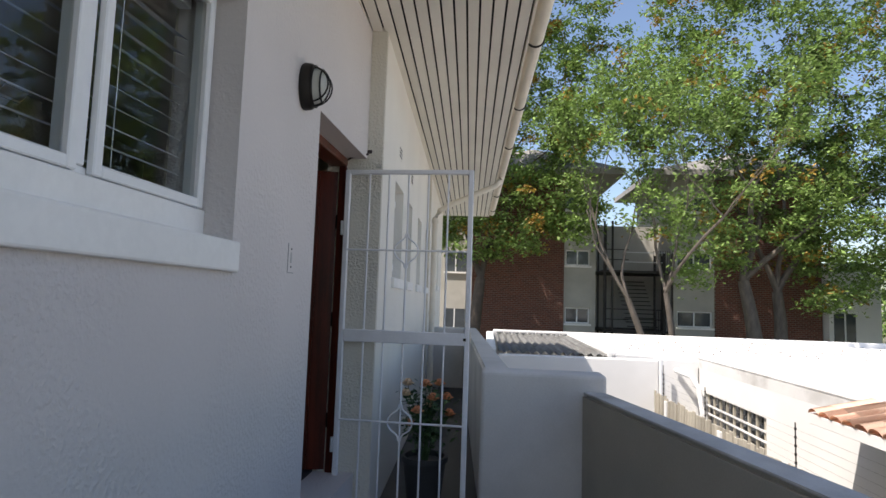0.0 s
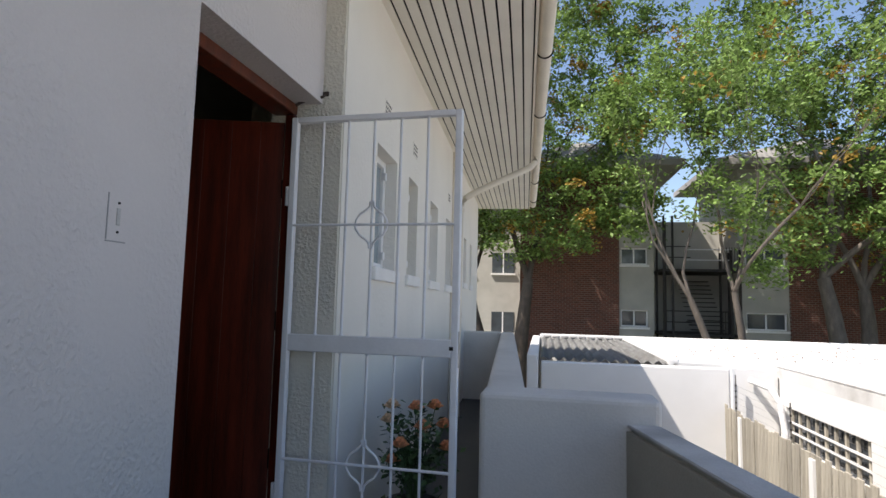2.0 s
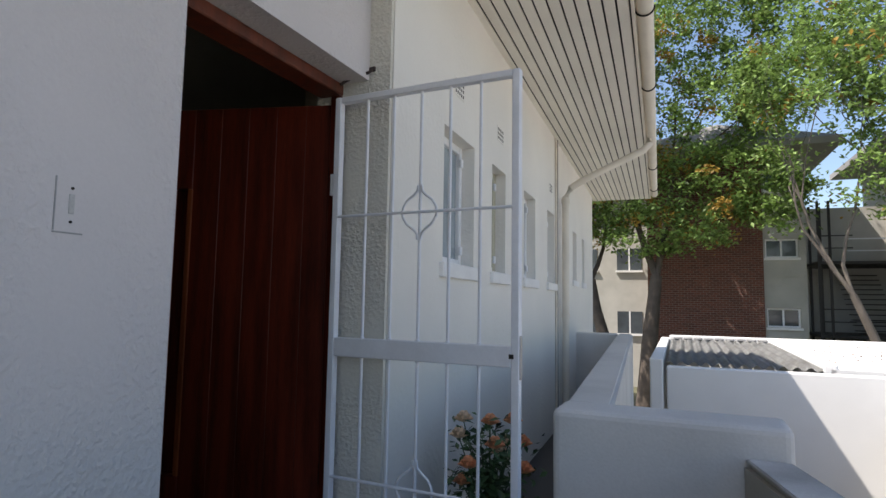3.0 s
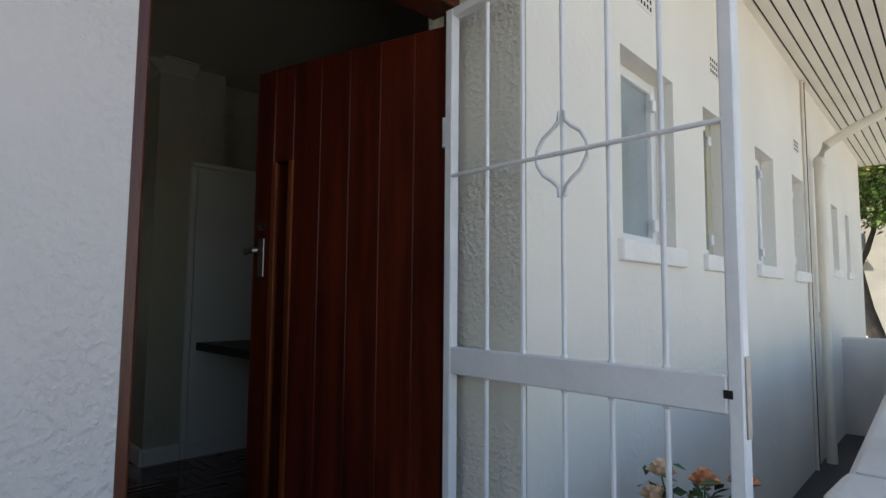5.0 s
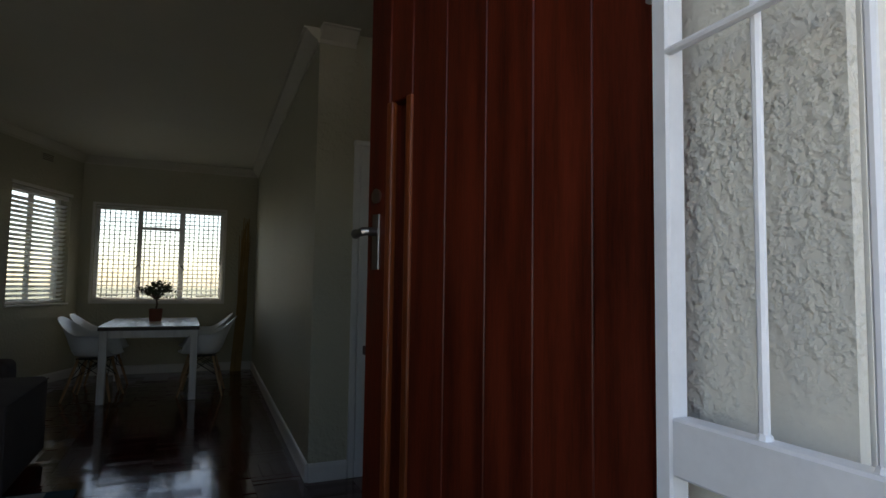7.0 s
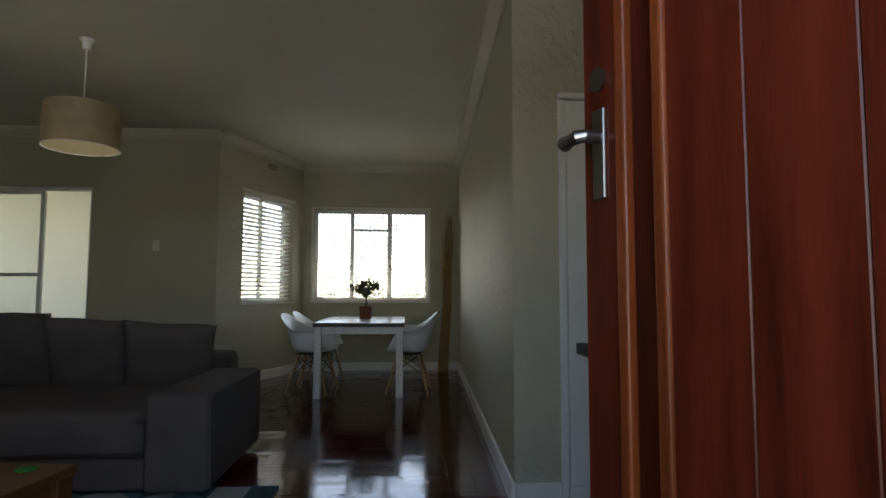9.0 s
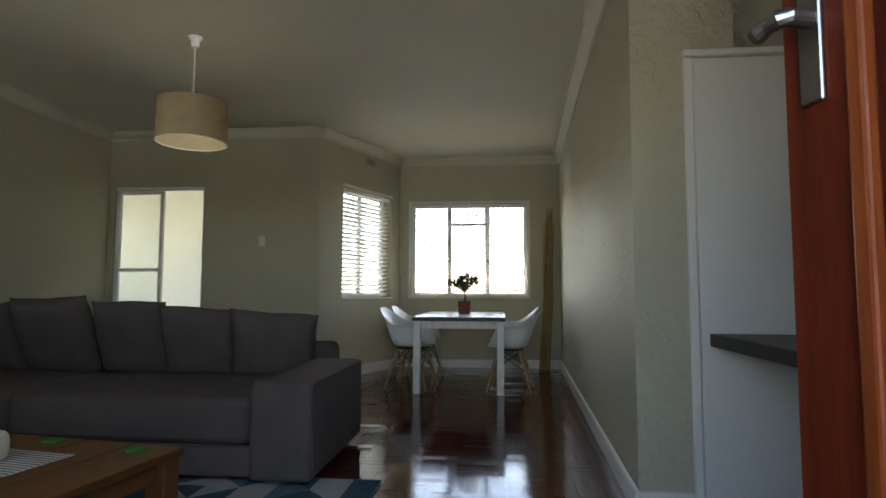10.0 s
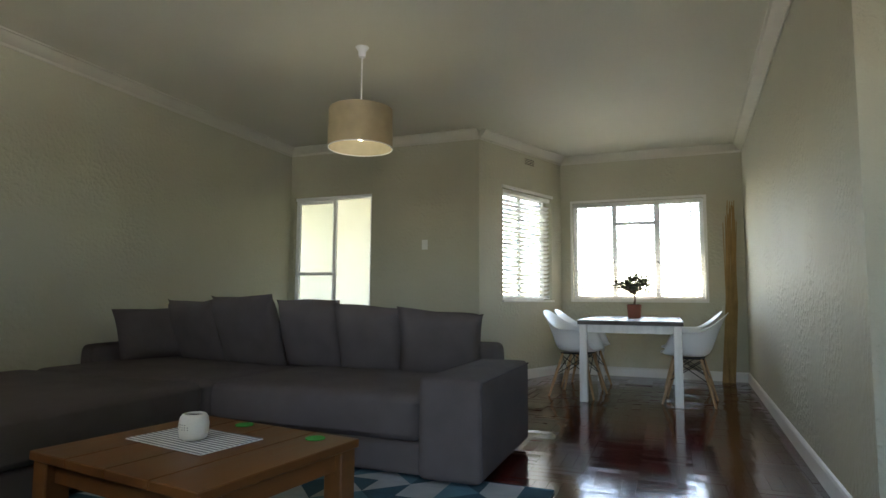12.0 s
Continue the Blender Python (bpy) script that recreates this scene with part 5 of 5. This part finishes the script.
part("worktop", box(-3.772, 4.545, 0.752, -2.4, 6.35, 0.807, 0.004), M["counter"], ct)
part("support_panel", box(-3.4, 5.3, 0.0, -2.6, 6.35, 0.7515, 0.003), M["cupboard"], ct)


# ---- next door: flat-roofed outbuilding, fence, lean-to ----
BASE = Matrix.Translation((0.4, 2.0, 0)) @ Matrix.Rotation(radians(1.65), 4, "Z") @ Matrix.Translation((-0.4, -2.0, 0))
ROOF = 0.2
nb = thing("outbuilding", "bright white flat-roofed outbuilding next door", "building")
bm = bmesh.new()
add_wall(bm, -6.0, 12.0, YARD, ROOF - 0.151, 4.2, 4.45, [(9.3, -0.95, 11.75, -0.37), (5.6, -1.6, 6.3, -0.28)], "y")
bmesh.ops.remove_doubles(bm, verts=bm.verts, dist=1e-4)
part("wall", bm, M["neighbour"], nb)
part("wall", box(0.3, 11.95, YARD, 3.42, 12.15, ROOF - 0.02, 0.02), M["neighbour"], nb)
part("wall", box(3.421, 12.05, YARD, 4.199, 12.3, ROOF - 0.02), M["neighbour"], nb)
part("wall", box(0.05, 11.9, YARD, 0.249, 18.4, ROOF + 0.1, 0.02), M["neighbour"], nb)
part("flat_roof", prism([(4.2, -6.0), (13.0, -6.0), (13.0, 18.4), (2.6, 18.4), (2.6, 12.31), (4.2, 12.31)], ROOF - 0.15, ROOF + 0.02), M["flat_roof"], nb, "white coated flat roof with dead leaves")
part("roof_edge", box(4.2, -6.0, ROOF + 0.021, 4.4, 12.3, ROOF + 0.07, 0.02, 2), M["flat_roof"], nb)
part("kerb", box(0.25, 18.2, YARD, 13.0, 18.45, ROOF + 0.16, 0.02), M["neighbour"], nb)
part("kerb", box(2.5, 12.31, ROOF - 0.3, 2.7, 18.19, ROOF + 0.1, 0.03, 2), M["neighbour"], nb)
bm = bmesh.new()
rows = []
for y in (12.2, 17.9):
    rows.append([bm.verts.new((0.3 + i * 0.02, y, ROOF + 0.01 + 0.03 * math.sin(i * 0.02 * 2 * math.pi / 0.18) + (0.06 if y > 15 else 0))) for i in range(110)])
for i in range(109):
    bm.faces.new((rows[0][i], rows[0][i + 1], rows[1][i + 1], rows[1][i]))
bmesh.ops.solidify(bm, geom=bm.faces[:], thickness=0.008)
smooth(part("corrugated_sheet", bm, M["corrugated"], nb, "weathered grey corrugated sheets"))
for i in range(9):
    x = 0.35 + i * 0.24
    part("ridge_cap", box(x, 17.95, ROOF + 0.06, x + 0.2, 18.18, ROOF + 0.14, 0.03, 2), M["corrugated"], nb)
wn1 = part("window", box(4.3, 9.3, -0.95, 4.33, 11.75, -0.37), M["far_pane"], nb, "dark window with a timber grille")
for i in range(9):
    y = 9.4 + i * 0.28
    part("bar", box(4.24, y, -0.95, 4.27, y + 0.05, -0.37), M["fence"], wn1)
for z in (-0.75, -0.6):
    part("rail", box(4.215, 9.3, z, 4.235, 11.75, z + 0.03), M["white_paint"], wn1)
dr = part("door", box(4.3, 5.6, -1.6, 4.33, 6.3, -0.28), M["far_pane"], nb, "dark doorway with a white grille")
for i in range(3):
    part("bar", box(4.23, 5.7 + i * 0.2, -1.6, 4.25, 5.72 + i * 0.2, -0.28), M["white_paint"], dr)
pp = thing("wall_pipe", "white waste pipe on the outbuilding wall", "pipe")
part("pipe", tube([(3.43, 11.86, ROOF), (3.43, 11.86, YARD)], 0.03, 8), M["white_paint"], pp)
part("elbow", tube([(3.75, 12.0, 0.0), (3.95, 11.7, -0.08), (4.05, 11.6, -0.3), (4.1, 11.55, -0.75), (4.12, 11.55, YARD)], 0.05, 8), M["white_paint"], pp)

fence = thing("fence", "grey weathered timber plank fence", "fence")
rnd = random.Random(2)
plank = None
for i in range(88):
    y = 11.8 - i * 0.125
    h = rnd.uniform(-0.03, 0.03)
    if plank is None:
        plank = part("plank", box(-0.01, -0.056, YARD, 0.01, 0.056, -0.41, 0.003), M["fence"], fence)
        ob = plank
    else:
        ob = new("plank", plank.data)
        ob.parent = fence
    ob.matrix_local = pose(3.3 + rnd.uniform(-0.008, 0.008), y, h, 0, rnd.uniform(-0.5, 0.5))
for z in (-0.62, -1.6):
    part("rail", box(3.325, 0.8, z, 3.37, 11.86, z + 0.08), M["fence"], fence)
for y in (11.0, 8.6, 6.2, 3.8):
    part("post", box(3.26, y, YARD, 3.36, y + 0.1, -0.46, 0.004), M["neighbour"], fence)
ef = thing("electric_fence", "thin electric fence poles with black insulators", "electric fence")
for y in (11.6, 9.5, 6.9):
    part("pole", tube([(3.4, y, -1.2), (3.4, y, 0.12 if y > 11 else 0.02)], 0.009, 6), M["chrome"], ef)
    for k in range(6):
        part("insulator", tube([(3.4, y, -0.06 - k * 0.09), (3.4, y, -0.035 - k * 0.09)], 0.013, 8), M["iron"], ef)
for k in range(5):
    part("wire", tube([(3.385, 2.0, -0.045 - k * 0.09), (3.385, 11.6, -0.045 - k * 0.09)], 0.0012, 4), M["chrome"], ef)

lean = thing("lean_to_roof", "small clay-tiled lean-to roof on the outbuilding", "roof")
part("barge", box(3.66, 2.1, 0.07, 4.19, 6.96, 0.1), M["neighbour"], lean)
part("fascia", box(3.6, 2.1, 0.0, 3.655, 7.0, 0.11, 0.004), M["neighbour"], lean)
tile = None
for i in range(24):
    for j in range(3):
        if tile is None:
            t = bmesh.new()
            a = [[t.verts.new((u * 0.24 - 0.02, 0.1 * math.cos(radians(k)), 0.06 * math.sin(radians(k)) + (1 - u) * 0.0)) for k in range(0, 181, 22)] for u in (0, 1)]
            for k in range(len(a[0]) - 1):
                t.faces.new((a[0][k], a[0][k + 1], a[1][k + 1], a[1][k]))
            bmesh.ops.solidify(t, geom=t.faces[:], thickness=0.014)
            tile = smooth(part("tile", t, M["tile"], lean))
            ob = tile
        else:
            ob = new("tile", tile.data)
            ob.parent = lean
        ob.matrix_local = pose(3.6 + j * 0.2, 6.88 - i * 0.2, 0.12 + j * 0.045, 0, -12, 0)
part("tile_bed", box(3.62, 2.1, 0.101, 4.19, 6.95, 0.12, 0, 1, None), M["tile"], lean)

# ---- flats across the way ----
BASE = Matrix.Translation((0.4, 2.0, 0)) @ Matrix.Rotation(radians(2.4), 4, "Z") @ Matrix.Translation((-0.4, -2.0, 0))
BY = 27.0


def far_flat(name, x0, brick_w, cream_w, label, flip=False):
    e = thing(name, label, "apartment building", Matrix.Translation((x0, BY, 0)))
    s = -1 if flip else 1
    X = lambda a, b: (min(s * a, s * b), max(s * a, s * b))
    top = 7.1
    a, b = X(0, brick_w)
    part("brick_wall", box(a, 0, YARD, b, 6, top), M["brick"], e, "red face-brick end wall")
    a, b = X(brick_w, brick_w + cream_w)
    bm = bmesh.new()
    w0, w1 = X(brick_w + 0.08, brick_w + cream_w - 0.25)
    holes = [(w0, z, w1, z + 0.72) for z in (-2.3, 0.35, 3.0, 5.6)]
    add_wall(bm, a + 0.001, b - 0.001, YARD, top, 0.12, 0.42, holes, "x")
    bmesh.ops.remove_doubles(bm, verts=bm.verts, dist=1e-4)
    part("rendered_wall", bm, M["cream"], e, "cream rendered wall")
    part("rendered_wall", box(a + 0.001, 0.45, YARD, b - 0.001, 6, top), M["cream"], e)
    for z in (-2.3, 0.35, 3.0, 5.6):
        w = part("window", box(w0, 0.3, z, w1, 0.33, z + 0.72), M["far_pane"], e, "dark window with white frame")
        fr = bmesh.new()
        for u in (w0, (w0 + w1) / 2 - 0.03, w1 - 0.06):
            add_box(fr, u, 0.24, z, u + 0.06, 0.29, z + 0.72)
        for v in (z, z + 0.66):
            add_box(fr, w0, 0.238, v, w1, 0.288, v + 0.06)
        part("frame", fr, M["white_paint"], w)
        part("sill", box(w0 - 0.05, 0.02, z - 0.1, w1 + 0.05, 0.238, z - 0.01), M["sill"], w)
        part("band", box(a + 0.001, 0.06, z - 0.75, b - 0.001, 0.119, z - 0.62), M["cream"], e)
    a, b = X(-1.2, brick_w + cream_w + 1.1)
    r = bmesh.new()
    lo = [r.verts.new(v) for v in ((a, -0.9, top), (b, -0.9, top), (b, 6.6, top), (a, 6.6, top))]
    hi = [r.verts.new(v) for v in ((a, -0.9, top + 0.25), (b, -0.9, top + 0.25), (b, 6.6, top + 0.25), (a, 6.6, top + 0.25))]
    ridge = [r.verts.new(((a + b) / 2, 0.8, top + 1.5)), r.verts.new(((a + b) / 2, 5.0, top + 1.5))]
    r.faces.new(lo)
    for i in range(4):
        r.faces.new((lo[i], lo[(i + 1) % 4], hi[(i + 1) % 4], hi[i]))
    r.faces.new((hi[0], hi[1], ridge[0]))
    r.faces.new((hi[1], hi[2], ridge[1], ridge[0]))
    r.faces.new((hi[2], hi[3], ridge[1]))
    r.faces.new((hi[3], hi[0], ridge[0], ridge[1]))
    bmesh.ops.recalc_face_normals(r, faces=r.faces)
    part("roof", r, M["roof_grey"], e, "low grey hipped roof with wide eaves")
    return e


far_flat("apartment_building", -0.35, 4.2, 1.45, "brick and cream apartment building behind trees")
far_flat("apartment_building", 15.2, 4.6, 1.9, "brick and cream apartment building beside the stairs", True)
mid = thing("apartment_building", "cream rear wall of flats seen past the trees", "apartment building", Matrix.Translation((-9.0, BY + 3, 0)))
part("wall", box(0, 0, YARD, 8.6, 5, 6.5), M["cream"], mid)
for z in (-0.2, 2.7):
    for x in (3.2, 5.2, 7.2):
        w = part("window", box(x, -0.03, z, x + 1.1, -0.002, z + 1.0), M["far_pane"], mid)
        part("frame", box(x + 0.52, -0.05, z, x + 0.58, -0.031, z + 1.0), M["white_paint"], w)
        part("sill", box(x - 0.05, -0.12, z - 0.1, x + 1.15, -0.002, z - 0.01), M["sill"], w)
part("roof", box(-0.5, -0.6, 6.501, 9.0, 5.5, 6.7), M["roof_grey"], mid)
wb = thing("apartment_building", "bright white block at the side of the brick flats", "apartment building", Matrix.Translation((15.25, BY - 0.4, 0)))
part("wall", box(0, 0, YARD, 2.2, 5, 3.4), M["neighbour"], wb)
w = part("window", box(0.2, -0.03, -0.1, 1.1, -0.002, 1.2), M["far_pane"], wb)
part("frame", box(0.62, -0.05, -0.1, 0.68, -0.031, 1.2), M["white_paint"], w)


def fire_stairs():
    """Black steel stairs and landings between the two blocks."""
    e = thing("outside_stairs", "dark steel outside stairs between the flats", "stairs", Matrix.Translation((5.4, BY - 0.6, 0)))
    k = M["iron"]
    part("rear_wall", box(-0.1, 3.2, YARD, 3.6, 3.4, 5.2), M["cream"], e, "shaded cream wall behind the stairs")
    for x in (0.15, 0.5, 2.75, 3.1):
        for y in (0.0, 1.4):
            part("post", box(x - 0.04, y - 0.04, YARD, x + 0.04, y + 0.04, 5.0 if x < 1 else 3.6), k, e)
    for z in (-2.4, 0.05, 2.7):
        part("landing", box(0.1, 0.0, z, 3.2, 3.1, z + 0.1), k, e)
        for h in (0.55, 1.0):
            part("handrail", box(0.1, -0.03, z + h, 1.2, 0.03, z + h + 0.04), k, e)
            part("handrail", box(1.3, 1.2, z + h, 3.2, 1.26, z + h + 0.04), M["white_paint"] if z > 2 else k, e)
        for i in range(9):
            part("baluster", box(2.3 + i * 0.1, 0.0, z + 0.1, 2.32 + i * 0.1, 0.02, z + 1.0), k, e)
    for i in range(13):
        part("tread", box(1.3, 0.2 + i * 0.2, 0.1 + i * 0.19, 2.6, 0.46 + i * 0.2, 0.14 + i * 0.19), k, e)
        part("tread", box(1.3, 0.2 + i * 0.2, -2.4 + i * 0.185, 2.6, 0.46 + i * 0.2, -2.36 + i * 0.185), k, e)


fire_stairs()


# ---- trees ----
def tree(name, label, at, trunks, crown, seed, leaves=9000, leaf=0.11, bark="bark", gold=0.1):
    """Trunks that fork into limbs and twigs; leaves in clumps round the twig ends, within soft crown blobs."""
    rnd = random.Random(seed)
    e = thing(name, label, "tree", Matrix.Translation(at))
    wood = bmesh.new()
    tips = []

    def grow(p, d, r, length, depth):
        pts, rad = [p], [r]
        q, dd = p.copy(), d.copy()
        for i in range(4):
            bend = 0.05 if depth == 0 else 0.16
            dd = (dd + Vector((rnd.gauss(0, bend), rnd.gauss(0, bend), rnd.gauss(0.05, 0.08)))).normalized()
            q = q + dd * length / 4
            pts.append(q.copy())
            rad.append(r * (1 - 0.11 * (i + 1)))
        add_tube(wood, pts, rad, 8 if depth < 2 else 5, False)
        if depth >= 2:
            tips.extend(pts[2:])
        if depth < 4:
            for _ in range(3 if depth < 3 else 2):
                nd = (dd + Vector((rnd.gauss(0, 0.5), rnd.gauss(0, 0.5), rnd.gauss(0.4, 0.3)))).normalized()
                grow(q, nd, rad[-1] * rnd.uniform(0.55, 0.75), length * rnd.uniform(0.6, 0.85), depth + 1)

    for base, way, r, length in trunks:
        grow(Vector(base), Vector(way).normalized(), r, length, 0)
    smooth(part("trunk", wood, M[bark], e), 60)
    sets = [bmesh.new(), bmesh.new()]
    blobs = [(Vector(c), Vector(s)) for c, s in crown]
    clumps = []
    for c, s in blobs:
        n = int(24 * (s.x * s.y * s.z) ** 0.5) + 8
        for _ in range(n):
            v = Vector((rnd.gauss(0, 1), rnd.gauss(0, 1), rnd.gauss(0, 1))).normalized() * rnd.uniform(0.35, 1.0) ** 0.5
            clumps.append(c + Vector((v.x * s.x, v.y * s.y, v.z * s.z)))
    clumps += [t for t in tips if rnd.random() < 0.75]
    per = max(6, leaves // len(clumps))
    for c in clumps:
        bm = sets[1 if rnd.random() < gold else 0]
        w = rnd.uniform(0.12, 0.32)
        for _ in range(per):
            add_leaf(bm, c + Vector((rnd.gauss(0, w), rnd.gauss(0, w), rnd.gauss(0, w * 0.65))), rnd, leaf)
    part("crown", sets[0], M["leaf"], e)
    part("crown", sets[1], M["leaf_gold"], e, "golden autumn leaves")
    return e


tree("tree", "large forked tree with pale bark and airy green crown", (10.0, 23.0, YARD), [((0.85, 0, 0), (-0.1, 0, 1), 0.36, 5.0), ((1.5, 0.2, 0), (0.12, 0.1, 1), 0.33, 4.6)],
     [((0.8, -0.5, 7.4), (3.6, 1.8, 1.3)), ((3.0, 0, 9.6), (4.2, 2.2, 1.9)), ((-1.6, 0, 11.6), (2.4, 2.0, 2.0)), ((4.8, 0.5, 6.0), (3.2, 2.0, 1.5)), ((0.8, 0, 14.4), (3.6, 2.2, 2.2)), ((5.4, 0, 13.4), (3.8, 2.2, 2.6)), ((2.6, 0, 17.2), (4.4, 2.2, 1.8)), ((8.4, 0, 10.0), (2.8, 2.0, 2.6)), ((-3.0, 0, 14.0), (2.0, 1.8, 2.4)), ((-3.2, 0, 10.6), (1.2, 1.2, 1.6)), ((-1.6, 0, 17.4), (2.8, 1.8, 1.6)), ((5.4, -0.6, 5.2), (1.8, 1.3, 1.2)), ((3.2, -0.8, 6.6), (2.6, 1.2, 1.1)), ((2.9, -0.8, 4.3), (1.1, 0.8, 0.5)), ((-0.6, -0.8, 6.2), (0.9, 0.8, 1.0)), ((7.4, 0, 15.5), (3, 2, 2.4))], 11, 72000, 0.092, "bark", 0.08)
tree("tree", "slim leaning tree with bare twigs and green leaves", (6.7, 20.8, YARD), [((0, 0, 0), (-0.28, 0, 1), 0.17, 4.4), ((0.35, 0, 0), (-0.1, 0.1, 1), 0.16, 4.4)],
     [((0.5, -0.6, 6.3), (1.6, 1.0, 1.0)), ((-0.7, -0.4, 7.2), (1.5, 1.2, 1.0)), ((-0.7, 0, 11.0), (1.3, 1.4, 1.6)), ((0.6, -0.5, 4.9), (0.7, 0.6, 0.4))], 5, 16000, 0.085, "bark", 0.03)
# its leftmost crown blobs are unseen, added to shade the brick wall
tree("tree", "dark-stemmed tree with green and golden leaves", (-0.4, 24.2, YARD), [((0, 0, 0), (0.1, 0, 1), 0.36, 4.8), ((-0.8, 0.3, 0), (-0.2, 0, 1), 0.3, 4.8)],
     [((2.8, -0.4, 8.0), (2.8, 1.6, 1.4)), ((1.8, 0, 10.4), (2.7, 2.0, 2.0)), ((2.2, 0, 13.6), (2.6, 1.8, 2.2)), ((2.0, 0, 17.0), (2.7, 1.8, 2.0)), ((-1.2, 0, 8.4), (2.4, 1.8, 2.2)), ((0.2, -0.5, 6.4), (1.8, 1.0, 1.0)), ((4.2, -0.3, 7.4), (1.6, 1.2, 0.9)), ((2.6, -1.2, 6.6), (2.4, 1.0, 0.8)), ((-4.2, -0.6, 10.0), (2.6, 1.8, 2.4)), ((-3.4, -1.0, 7.4), (2.2, 1.4, 1.6)), ((4.4, 0, 12.0), (1.6, 1.6, 2.4)), ((4.2, 0, 16.0), (1.6, 1.6, 2.2)), ((-4.4, 0.2, 12.6), (2.6, 1.6, 2.0)), ((-1.6, 0.9, 7.2), (1.6, 0.9, 1.2))], 7, 66000, 0.092, "bark_dark", 0.16)
tree("tree", "tall tree beyond the roof with dense foliage", (18.5, 23.5, YARD), [((0, 0, 0), (0, 0, 1), 0.25, 4.2)],
     [((0.4, 0, 5.2), (2.6, 2.0, 2.2)), ((0.2, 0, 8.6), (2.8, 2.0, 2.2)), ((2.5, 0, 3.2), (2.4, 2.0, 1.6)), ((2.0, 0, 11.0), (3.0, 2.0, 2.0)), ((1.0, 0, 14.5), (3.0, 2.0, 2.0)), ((-1.2, -0.5, 4.4), (1.6, 1.4, 1.6)), ((-0.8, -0.5, 7.0), (2.0, 1.4, 1.6))], 13, 34000, 0.095, "bark_dark", 0.04)
hedge_rnd = random.Random(6)
bm = bmesh.new()
for _ in range(16000):
    add_leaf(bm, Vector((hedge_rnd.uniform(-30, 60), 44 + hedge_rnd.gauss(0, 1.5), YARD + 8 * hedge_rnd.random() ** 1.6)), hedge_rnd, 0.34)
far_trees = part("far_trees", bm, M["leaf"])
tagged(far_trees, "far belt of green trees", "trees", kind="stuff")

# dead leaves on the flat roof
BASE = Matrix.Translation((0.4, 2.0, 0)) @ Matrix.Rotation(radians(1.65), 4, "Z") @ Matrix.Translation((-0.4, -2.0, 0))
bm = bmesh.new()
lr = random.Random(12)
for _ in range(260):
    add_leaf(bm, Vector((lr.uniform(2.8, 11), min(18.1, 13 + abs(lr.gauss(0, 3.2))), ROOF + 0.03)), lr, 0.03)
litter = part("dead_leaves", bm, M["dry_leaf"])
tagged(litter, "dead leaves scattered on the flat roof", "leaves", kind="stuff")

BASE = HERE
# garden wall and bushes outside the dining window
outside = part("garden_wall", box(-14.2, -8, YARD, -14.0, 12, 0.6), M["neighbour"])
tagged(outside, "white garden wall outside the dining window", "garden wall", kind="structure")

# ---- parquet ----
parquet = bpy.data.objects["floor"]
S, N = 0.28, 4
block = None
rest = bmesh.new()
made = 0
for i in range(int((9.9) / S)):
    for j in range(int(7.2 / S)):
        cx, cy = -1.21 - (i + 1) * S, LEFT + j * S
        if cx < FAR - 0.1 and cy < 5 or cy + S > 6.39:
            continue
        for k in range(N):
            w = S / N
            turn = (i + j) % 2
            near = -6.7 < cx < -4.25 and 2.6 < cy < 4.25 and made < 300
            x, y = (cx + S / 2, cy + (k + 0.5) * w) if turn else (cx + (k + 0.5) * w, cy + S / 2)
            if near:
                if block is None:
                    block = part("parquet_block", box(-S / 2 + 0.0003, -w / 2 + 0.0003, -0.012, S / 2 - 0.0003, w / 2 - 0.0003, 0, 0.0006), M["parquet"], parquet)
                    ob = block
                else:
                    ob = new("parquet_block", block.data)
                    ob.parent = parquet
                tilt = random.Random(made).gauss(0, 0.45)
                ob.matrix_local = pose(x, y, 0, tilt, random.Random(made + 999).gauss(0, 0.15), 0 if turn else 90)
                made += 1
            else:
                hx, hy = (S / 2, w / 2) if turn else (w / 2, S / 2)
                g = [lr.gauss(0, 0.0009) for _ in range(2)]
                vs = [rest.verts.new((x + sx * (hx - 0.0003), y + sy * (hy - 0.0003), -0.0003 + sx * g[0] + sy * g[1])) for sx, sy in ((-1, -1), (1, -1), (1, 1), (-1, 1))]
                lo = [rest.verts.new((v.co.x, v.co.y, -0.011)) for v in vs]
                rest.faces.new(vs)
                for q in range(4):
                    rest.faces.new((lo[q], lo[(q + 1) % 4], vs[(q + 1) % 4], vs[q]))
rest_ob = part("parquet_field", rest, M["parquet_rest"], parquet)
tagged(rest_ob, kind="stuff")
